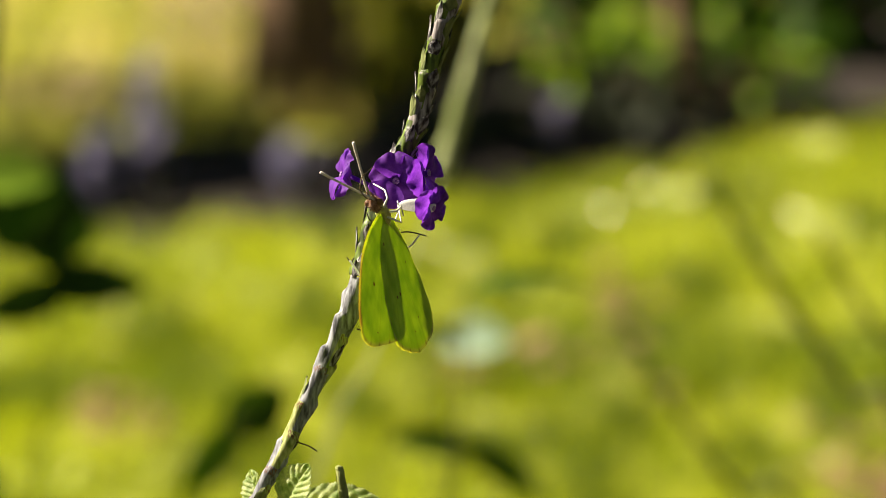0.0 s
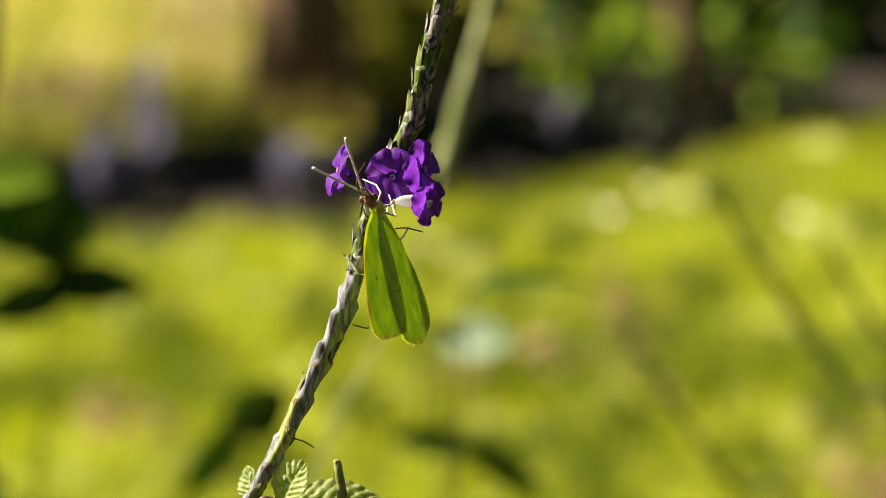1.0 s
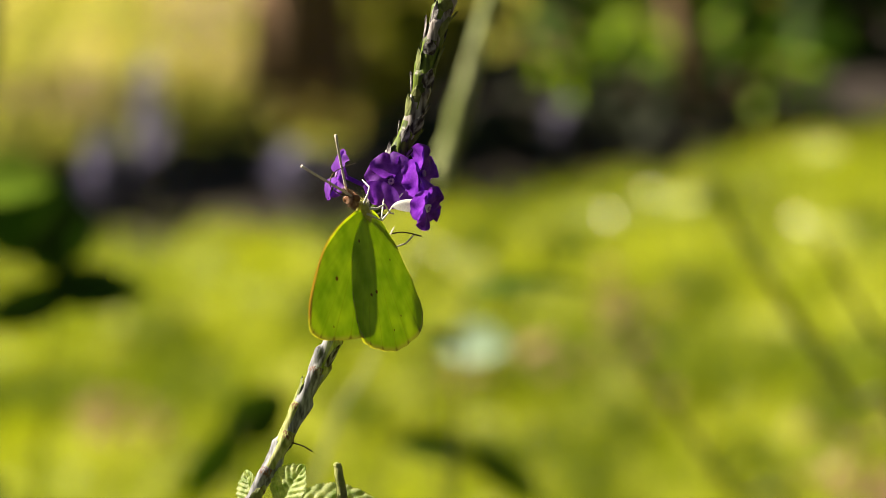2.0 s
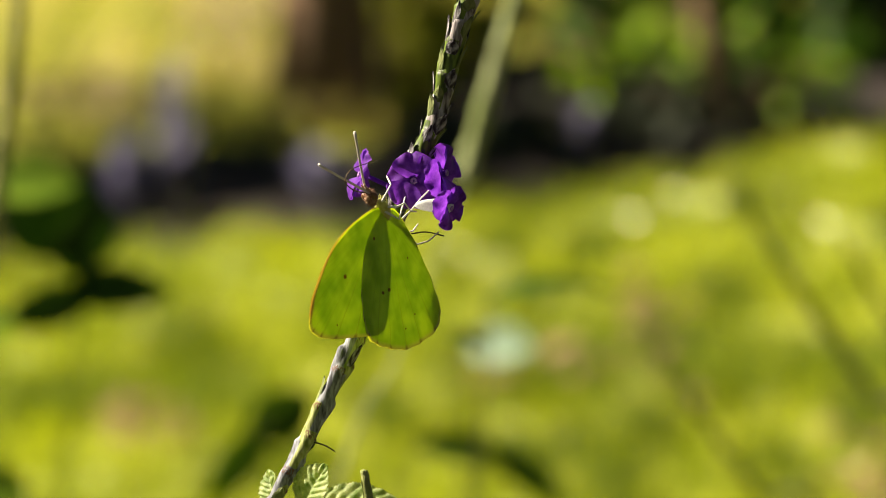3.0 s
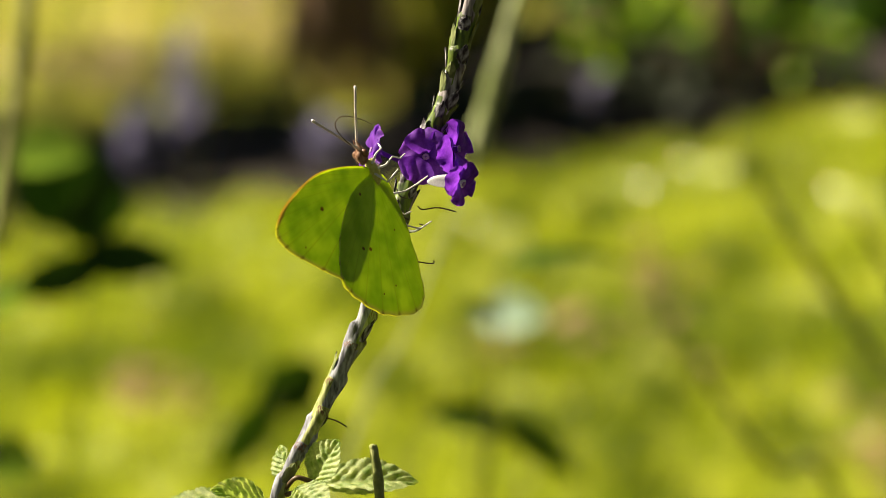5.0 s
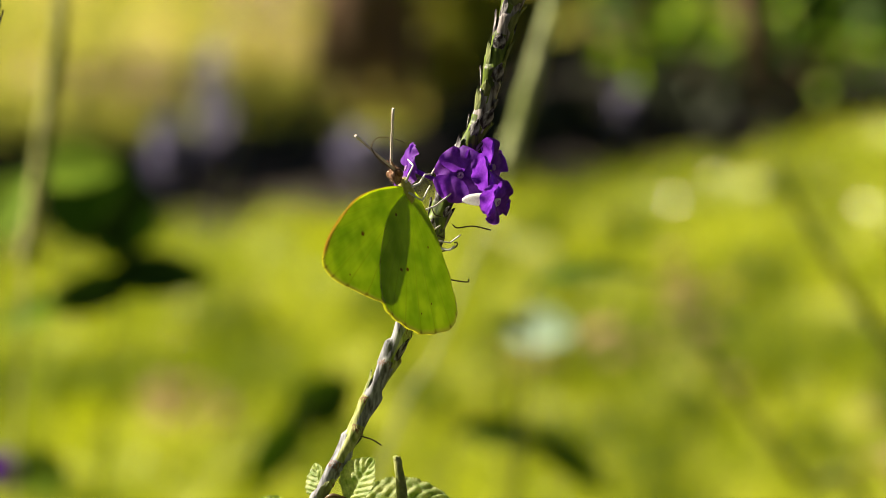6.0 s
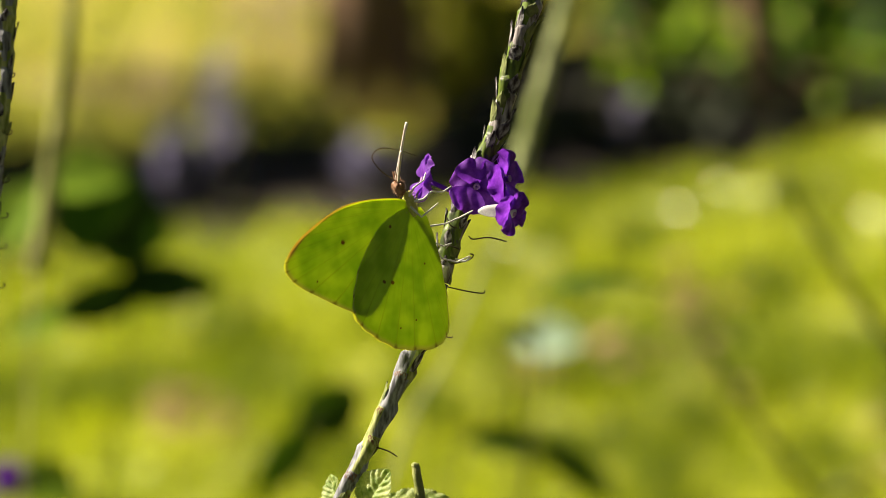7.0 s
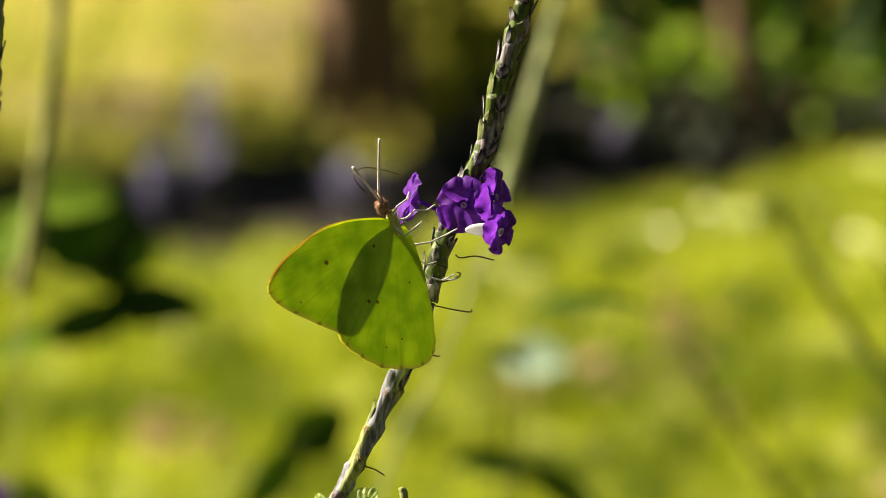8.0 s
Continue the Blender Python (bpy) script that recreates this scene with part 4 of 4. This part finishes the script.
def side_spike():
    thing = tagged(new("porterweed_plant"), "sharp porterweed spike at the edge of the group", "plant", "porterweed plants")
    thing.matrix_world = Matrix.Translation((0, 0, 1.25)) @ Matrix.Scale(1.033, 4) @ Matrix.Translation((0, 0, -1.25)) @ NEAR
    part("stem", tube(bmesh.new(), spline([mm(*p) for p in [(-187, -5, -1070), (-165, 0, -600), (-135, 0, -150), (-123, 0, -10)]], 10), lambda q: 0.0042 - 0.0018 * q, 12, 0.1), M_STALK, thing)
    line = [(-123, 0, -12), (-120.5, 0, 18), (-119, 0, 34), (-118, 0, 58), (-117, 0, 90), (-115, 0, 120)]
    spike(thing, spline([mm(*p) for p in line], 12), lambda q: 0.0014 + 0.0010 * min(1, q * 2), 17)
    for z in (-8, 1, 8, 16, 27, 40):
        x = -120.5 + 0.045 * z + 1.8
        thread(thing, [(x - 0.8, -1, z), (x + 0.6, -1.6, z + 0.2), (x + 1.0, -1.6, z + 0.9), (x + 0.5, -1.6, z + 1.2)], radius=0.00014)
    return thing


side_spike()


def loose_leaf_plant(base, leaves, stems, label, material=M_LEAFSHADE):
    """Wild plant between the spikes and the lawn: thin stems from one foot, each with its leaves."""
    thing = tagged(new("wild_plant"), label, "plant", "wild plants before the lawn")
    thing.location = base
    for pts, r in stems:
        part("stem", tube(bmesh.new(), spline([Vector((0, 0, -0.01))] + [Vector(p) - Vector(base) for p in pts], 8), lambda q, r=r: r * (1.2 - 0.5 * q), 7), M_DARKSTEM, thing)
    for at_, way, length, width, up, bend in leaves:
        m = Matrix.Translation(Vector(at_) - Vector(base)) @ along(way, up)
        part("leaf", leaf_blade(bmesh.new(), length, width, bend, 0.3, 0.05, 0.0008, 16, 4), material, thing, "", m)
    return thing


loose_leaf_plant((-0.24, 4.02, 0), [((-0.1529, 3.8880, 0.5068), (-0.56, 0.0, -0.83), 0.074, 0.036, (0.5, -0.85, 0.1), 0.10), ((-0.1151, 3.8880, 0.5300), (-0.82, 0.0, -0.57), 0.060, 0.043, (0.4, -0.9, 0.2), 0.10)], [([(-0.2280, 3.9840, 0.2300), (-0.1656, 3.8880, 0.4820), (-0.1151, 3.8880, 0.5300)], 0.0014)], "dark green hooked leaves before the lawn", M_MIDLEAF)
loose_leaf_plant((-0.02, 3.74, 0), [((-0.0360, 3.6517, 0.5378), (1, 0, -0.10), 0.067, 0.023, (0.35, -0.75, 0.5), 0.1), ((0.0144, 3.6516, 0.5348), (0.82, 0, -0.57), 0.074, 0.026, (0.55, -0.75, 0.35), 0.1)], [([(-0.06, 3.72, 0.35), (-0.0360, 3.6517, 0.5378)], 0.0015)], "arching dark green leaves before the lawn", M_MIDLEAF)
loose_leaf_plant((0.02, 2.80, 0), [((0.012, 2.763, 0.787), (1, 0, 0.55), 0.066, 0.014, (-0.1, -0.4, 1), 0.6), ((0.01, 2.60, 0.79), (-0.7, -0.2, 0.6), 0.02, 0.014, (0, -0.4, 1), 0.4)],
                 [([(-0.01, 2.80, 0.4), (0.012, 2.763, 0.787)], 0.0018)], "thin wild plant with a curved narrow leaf", M_SHRUB)
loose_leaf_plant((0.03, 4.0, 0), [((0.000, 3.96, 0.549), (0.9, -0.1, 0.15), 0.050, 0.042, (-0.56, -0.50, 0.66), 0.1)], [([(0.0, 4.0, 0.3), (0.000, 3.96, 0.549)], 0.002)], "weed with one pale glaucous shining leaf", M_PALE)
loose_leaf_plant((0.42, 3.05, 0), [], [([(0.2722, 2.9402, 0.6366), (0.2277, 2.9507, 0.7025), (0.18, 2.9616, 0.7716), (0.1482, 2.9701, 0.825)], 0.0030), ([(0.2913, 2.9452, 0.668), (0.2467, 2.9552, 0.7308), (0.2086, 2.9651, 0.7936)], 0.0026), ([(0.2213, 2.9328, 0.5895), (0.1641, 2.9422, 0.6491), (0.1259, 2.9502, 0.6994), (0.0973, 2.9572, 0.7433)], 0.0024)], "thin leaning brown grass stems before the lawn")


def sprig():
    """Young tip that nods beside the nearest stem."""
    thing = tagged(new("sprig"), "young pale green shoot tip beside the leaves", "shoot")
    bm = tube(bmesh.new(), spline([mm(5, -2, -38), mm(2.0, -1, -18), mm(0.6, 0, -6), mm(0, 0, -1), mm(-0.4, 0, 0.4)], 6), lambda q: 0.0014 - 0.0005 * q, 10, 0.25)
    part("shoot", bm, M_SHOOT, thing)
    part("tip", blob(bmesh.new(), mm(-0.4, 0, 0.2), mm(0.9, 0.9, 0.7), None, 8, 0.3), M_RACHIS, thing, "brown withered tip")
    thing.matrix_world = NEAR @ pose(-0.0233, -0.004, -0.050)
    return thing


SPRIG = sprig()


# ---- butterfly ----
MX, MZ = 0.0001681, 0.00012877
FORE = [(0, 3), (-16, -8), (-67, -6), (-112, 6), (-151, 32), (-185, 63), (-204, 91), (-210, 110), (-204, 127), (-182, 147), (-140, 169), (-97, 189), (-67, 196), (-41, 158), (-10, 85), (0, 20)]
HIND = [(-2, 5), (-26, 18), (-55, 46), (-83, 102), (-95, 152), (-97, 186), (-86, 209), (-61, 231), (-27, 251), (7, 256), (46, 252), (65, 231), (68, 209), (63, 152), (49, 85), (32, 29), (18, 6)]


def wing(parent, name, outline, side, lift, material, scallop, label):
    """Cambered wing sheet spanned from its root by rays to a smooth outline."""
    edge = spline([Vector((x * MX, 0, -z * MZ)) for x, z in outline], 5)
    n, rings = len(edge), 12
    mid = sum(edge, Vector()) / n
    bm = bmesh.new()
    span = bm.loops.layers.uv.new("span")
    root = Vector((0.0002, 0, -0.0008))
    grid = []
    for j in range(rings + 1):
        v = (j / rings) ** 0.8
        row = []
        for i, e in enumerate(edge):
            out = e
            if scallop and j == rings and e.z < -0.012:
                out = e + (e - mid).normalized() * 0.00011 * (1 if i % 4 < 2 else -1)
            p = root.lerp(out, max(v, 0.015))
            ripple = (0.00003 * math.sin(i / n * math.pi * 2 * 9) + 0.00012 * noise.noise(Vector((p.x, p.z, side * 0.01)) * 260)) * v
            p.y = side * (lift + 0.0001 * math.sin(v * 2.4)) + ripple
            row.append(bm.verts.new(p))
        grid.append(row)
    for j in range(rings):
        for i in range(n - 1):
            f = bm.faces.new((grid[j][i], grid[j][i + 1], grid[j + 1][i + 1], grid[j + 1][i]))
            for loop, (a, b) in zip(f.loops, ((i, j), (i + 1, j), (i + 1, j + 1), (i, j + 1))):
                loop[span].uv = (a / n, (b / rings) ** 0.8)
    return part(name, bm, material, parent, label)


def hairs(bm, centre, size, count, length, seed):
    """Short hairs standing off an egg-shaped body."""
    rng = random.Random(seed)
    for _ in range(count):
        d = Vector((rng.gauss(0, 1), rng.gauss(0, 1), rng.gauss(0, 1))).normalized()
        a = Vector(centre) + Vector((d.x * size[0], d.y * size[1], d.z * size[2])) * 0.95
        b = a + (d + Vector((rng.uniform(-0.4, 0.4), rng.uniform(-0.4, 0.4), rng.uniform(-0.4, 0.4)))).normalized() * length * rng.uniform(0.6, 1.3)
        side = d.cross(Vector((0.3, 0.8, 0.5))).normalized() * 0.00006
        w = d.cross(side).normalized() * 0.00006
        v = [bm.verts.new(q) for q in (a + side, a - side * 0.5 + w, a - side * 0.5 - w, b)]
        for k in ((0, 1, 3), (1, 2, 3), (2, 0, 3)):
            bm.faces.new([v[i] for i in k])
    return bm


def butterfly():
    thing = tagged(new("butterfly"), "lemon-yellow butterfly clinging beside the violet flowers", "butterfly")
    wings = {}
    for side, tag in ((-1, "near"), (1, "far")):
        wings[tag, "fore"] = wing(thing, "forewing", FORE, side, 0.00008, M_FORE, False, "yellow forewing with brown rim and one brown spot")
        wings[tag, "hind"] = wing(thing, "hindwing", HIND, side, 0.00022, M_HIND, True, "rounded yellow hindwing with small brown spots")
    axis = facing((-0.40, 0, 0.92))
    bm = blob(bmesh.new(), mm(0.3, 0, -0.2), mm(1.7, 1.25, 3.2), axis, 14, 0.10)
    hairs(bm, mm(0.3, 0, -0.2), mm(1.7, 1.25, 3.0), 260, 0.0007, 1)
    part("thorax", bm, M_FUZZ, thing, "pale yellow furry thorax")
    bm = tube(bmesh.new(), spline([mm(1.8, 0, -3), mm(5.4, 0, -7.2), mm(7.6, 0, -10.8), mm(8.8, 0, -13.5)], 6), lambda q: 0.0002 + 0.0005 * math.sin(math.pi * (0.18 + 0.8 * q)), 12, 0.08)
    bmesh.ops.scale(bm, vec=(1, 0.20, 1), verts=bm.verts)
    part("abdomen", bm, M_FUZZ, thing, "slender pale yellow abdomen")
    head = part("head", hairs(blob(bmesh.new(), mm(-2.9, 0, 3.4), mm(1.25, 1.35, 1.9), axis, 18, 0.35), mm(-2.9, 0, 3.5), mm(1.25, 1.3, 1.8), 300, 0.0008, 2), M_HEAD, thing, "rust-brown furry head")
    for s in (-1, 1):
        part("eye", blob(bmesh.new(), mm(-3.1, 1.3 * s, 3.9), mm(0.95, 0.75, 1.05), axis, 12), M_EYE, head, "round brown eye")
        part("palp", tube(bmesh.new(), spline([mm(-3.2, 0.5 * s, 4.6), mm(-3.9, 0.5 * s, 6.0), mm(-4.6, 0.4 * s, 7.2)], 4), lambda q: 0.00042 - 0.0003 * q, 7), M_HEAD, head)
    part("proboscis", tube(bmesh.new(), spline([mm(-4.0, 0, 5.0), mm(-8.5, -0.5, 7.2), mm(-11.5, -1, 10.2), mm(-9.5, -1.5, 12.2), mm(-4, -1.5, 11.8), mm(2.0, -0.5, 10.6)], 8), lambda q: 0.00017 - 0.00009 * q, 6), M_TONGUE, head, "thin curled dark proboscis")
    legs = [[(-0.9, -0.5, 1.0), (-0.5, -2.2, 3.5), (3.7, -0.5, 5.2), (7.2, 3.1, 6.9)], [(-0.1, -1.2, 0.3), (1.8, -2.8, 0.9), (3.8, -3.2, 2.7), (8.3, -1.8, 2.6), (11.6, -0.6, 3.9)], [(-0.5, -1.0, -0.7), (0.8, -3.4, -3.1), (6.9, -1.8, 0.1)],
            [(1.5, 0.8, -2.0), (5.7, 0.6, -5.2), (11.3, 0.9, -4.5), (15.2, 0.3, -3.0), (17.3, -1.5, -1.5)], [(2.0, 0.8, -2.6), (5.9, 0.6, -8.1), (11.5, 2.1, -9.6), (14.3, 2.4, -8.9)], [(2.4, 0.8, -3.0), (10.1, 0.8, -12.4), (14.6, 0.8, -13.2), (16.8, -1.0, -11.8)]]
    limbs = []
    for p in legs:
        q = [mm(*a) for a in p]
        line = [q[k].lerp(q[k + 1], j / 5) for k in range(len(q) - 1) for j in range(5)] + [q[-1]]
        bm = tube(bmesh.new(), line, lambda t: 0.00028 - 0.00014 * t + 0.00003 * math.sin(t * 9.4), 7)
        limbs.append((part("leg", bm, M_LEG, thing, "thin white jointed leg"), q[0]))
    feelers = []
    for s in (-1, 1):
        bm = tube(bmesh.new(), [Vector((0, 0.0002 * math.sin(k / 6), 0.0151 * k / 12)) for k in range(13)], lambda q: 0.00029 + 0.00005 * max(0, q - 0.8) * 5, 7)
        a = part("antenna", bm, M_ANTENNA, thing, "thin pinkish clubbed antenna")
        feelers.append(a)
    return thing, wings, feelers, limbs


BUTTERFLY, WINGS, FEELERS, LEGS = butterfly()


def motions():
    # butterfly: seconds, place in the near plane (mm), roll, tilt and turn (degrees), forewing sweep, opening of near and far wings
    flight = [
        (0.0, -13.6, 7.9, -17, 17, 70, -3, 0.0, 0.0), (0.5, -13.5, 7.6, -17, 18, 69, -3, 0.0, 0.0), (1.0, -14.1, 8.1, -20, 19, 74, -1, 0.0, 0.0), (1.5, -16.1, 8.6, -15, 18, 60, 1, 0.0, 0.0),
        (1.7, -16.4, 8.5, -17, 14, 59, -1, 0.0, 0.0), (2.8, -17.9, 9.6, -15, 14, 53, -2, 0.0, 0.0), (3.0, -17.7, 9.2, -14, 15, 52, -2, 0.0, 0.0), (3.3, -17.8, 10.1, -12, 15, 50, -3, 2, 2),
        (3.4, -19.4, 11.4, -14, 8, 47, -8, 44, 38), (3.5, -20.0, 13.0, -10, 12, 49, 6, 29, 21), (3.6, -20.5, 13.6, -5, 0, 46, -4, 16, 34), (3.7, -21.5, 13.0, -6, 2, 46, -6, 44, 40),
        (3.8, -21.3, 12.6, 3, -10, 46, 8, 14, 30), (3.9, -21.6, 12.6, 2, -4, 46, 2, 62, 44), (4.0, -21.1, 12.8, 1, -12, 45, 3, 0.5, 1), (4.1, -21.4, 12.8, -5, -2, 46, 2, 36, 40), (4.2, -21.5, 12.7, -8, -5, 47, 6, 0.0, 0.0),
        (5.3, -23.0, 12.0, -9, -6, 53, 0, 0.0, 0.0), (5.5, -23.1, 12.1, -9, -5, 54.5, 0.7, 0.0, 0.0), (6.0, -22.9, 12.0, -10, -1, 55.5, 1.2, 0.0, 0.0), (6.3, -23.8, 11.8, -6, 1, 56, 2, 0.0, 0.0),
        (6.5, -25.3, 11.3, -1, 0, 44, 0, 0.0, 0.0), (7.0, -25.7, 11.5, 0, 0, 40, 0, 0.0, 0.0), (7.5, -26.1, 11.4, -1, 0, 39, 0, 0.0, 0.0), (8.0, -26.5, 11.4, -1, 0, 39, 0, 0.0, 0.0)]

    def turned(row):
        return Matrix.Rotation(radians(row[3]), 4, "Y") @ Matrix.Rotation(radians(row[4]), 4, "X") @ Matrix.Rotation(radians(row[5]), 4, "Z")

    # the front legs stay folded down until the butterfly shifts its grip
    for (limb, hip), fold in zip(LEGS[:2], (14, 42)):
        folded = Matrix.Translation(hip) @ Matrix.Rotation(radians(fold), 4, "Y") @ Matrix.Translation(-hip)
        walk(limb, [(0.0, folded), (3.3, folded), (3.6, Matrix.Identity(4)), (8.0, Matrix.Identity(4))])
    walk(BUTTERFLY, [(r[0], NEAR @ Matrix.Translation(mm(r[1], -18, r[2])) @ turned(r)) for r in flight])
    hinge = Vector((-0.3, 0, 0.95)).normalized()
    for (tag, kind), w in WINGS.items():
        rows = []
        for r in flight:
            angle = r[7] if tag == "near" else -r[8]
            m = Matrix.Rotation(radians(angle), 4, hinge)
            if kind == "hind" and tag == "near" and r[0] == 3.5:
                m = Matrix.Rotation(radians(52), 4, hinge)
            if kind == "fore":
                # at this beat the near forewing hangs lower and nearer than the far one
                dip = tag == "near" and r[0] == 4.0
                m = Matrix.Rotation(radians(15), 4, hinge) if dip else m
                m = m @ Matrix.Rotation(radians(r[6] - (17 if dip else 0)), 4, "Y")
            rows.append((r[0], m))
        walk(w, rows)
    # antennae: seconds, then where each tip points in the near plane (right, up)
    tips = [(0.0, -0.78, 0.40, -0.23, 0.85), (0.5, -0.80, 0.40, -0.25, 0.86), (1.0, -0.82, 0.41, -0.27, 0.86), (1.5, -0.76, 0.40, -0.17, 0.90), (1.7, -0.75, 0.42, -0.16, 0.90), (2.8, -0.72, 0.42, -0.15, 0.90),
            (3.3, -0.76, 0.40, -0.12, 0.93), (3.5, -0.78, 0.28, 0.0, 0.95), (3.9, -0.70, 0.34, 0.15, 0.97), (4.2, -0.72, 0.40, 0.03, 0.95), (5.3, -0.68, 0.44, -0.05, 0.94), (5.5, -0.72, 0.44, -0.09, 0.93),
            (6.0, -0.55, 0.49, 0.05, 0.90), (6.3, 0.09, 0.20, 0.36, 0.49), (6.5, 0.34, 0.38, 0.43, 0.47), (7.0, 0.07, 0.42, 0.18, 0.86), (7.5, -0.36, 0.50, -0.04, 0.90), (8.0, -0.39, 0.48, 0.03, 0.91)]
    times = [r[0] for r in flight]
    for k, a in enumerate(FEELERS):
        rows = []
        for t in tips:
            near = np.array([np.interp(t[0], times, [r[c] for r in flight]) for c in range(9)])
            x, z = t[1 + 2 * k], t[2 + 2 * k]
            way = Vector((x, -math.sqrt(max(0.0, 1 - x * x - z * z)), z))
            way = turned(near).inverted().to_3x3() @ way
            q = Vector((0, 0, 1)).rotation_difference(way).to_matrix().to_4x4()
            rows.append((t[0], Matrix.Translation(mm(-3.6, -0.5 if k == 0 else 0.5, 4.8)) @ q))
        walk(a, rows)
    # the shoot nods a little in the wind
    nod = [(0.0, 0, 0), (0.5, 0.6, 0), (1.0, 0.3, 0.5), (1.5, 0.3, 1.4), (3.0, 1.7, -0.9), (3.5, 1.4, -0.9), (4.0, 3.1, -0.8), (5.5, -0.6, -0.3), (6.0, -1.5, 0.9), (6.5, -1.0, 1.6), (7.0, -0.9, 1.9), (7.5, -1.5, 1.3), (8.0, -0.9, 0.6)]
    walk(SPRIG, [(t, NEAR @ Matrix.Translation(mm(-23.3 + x, -4, -50 + z))) for t, x, z in nod])


motions()
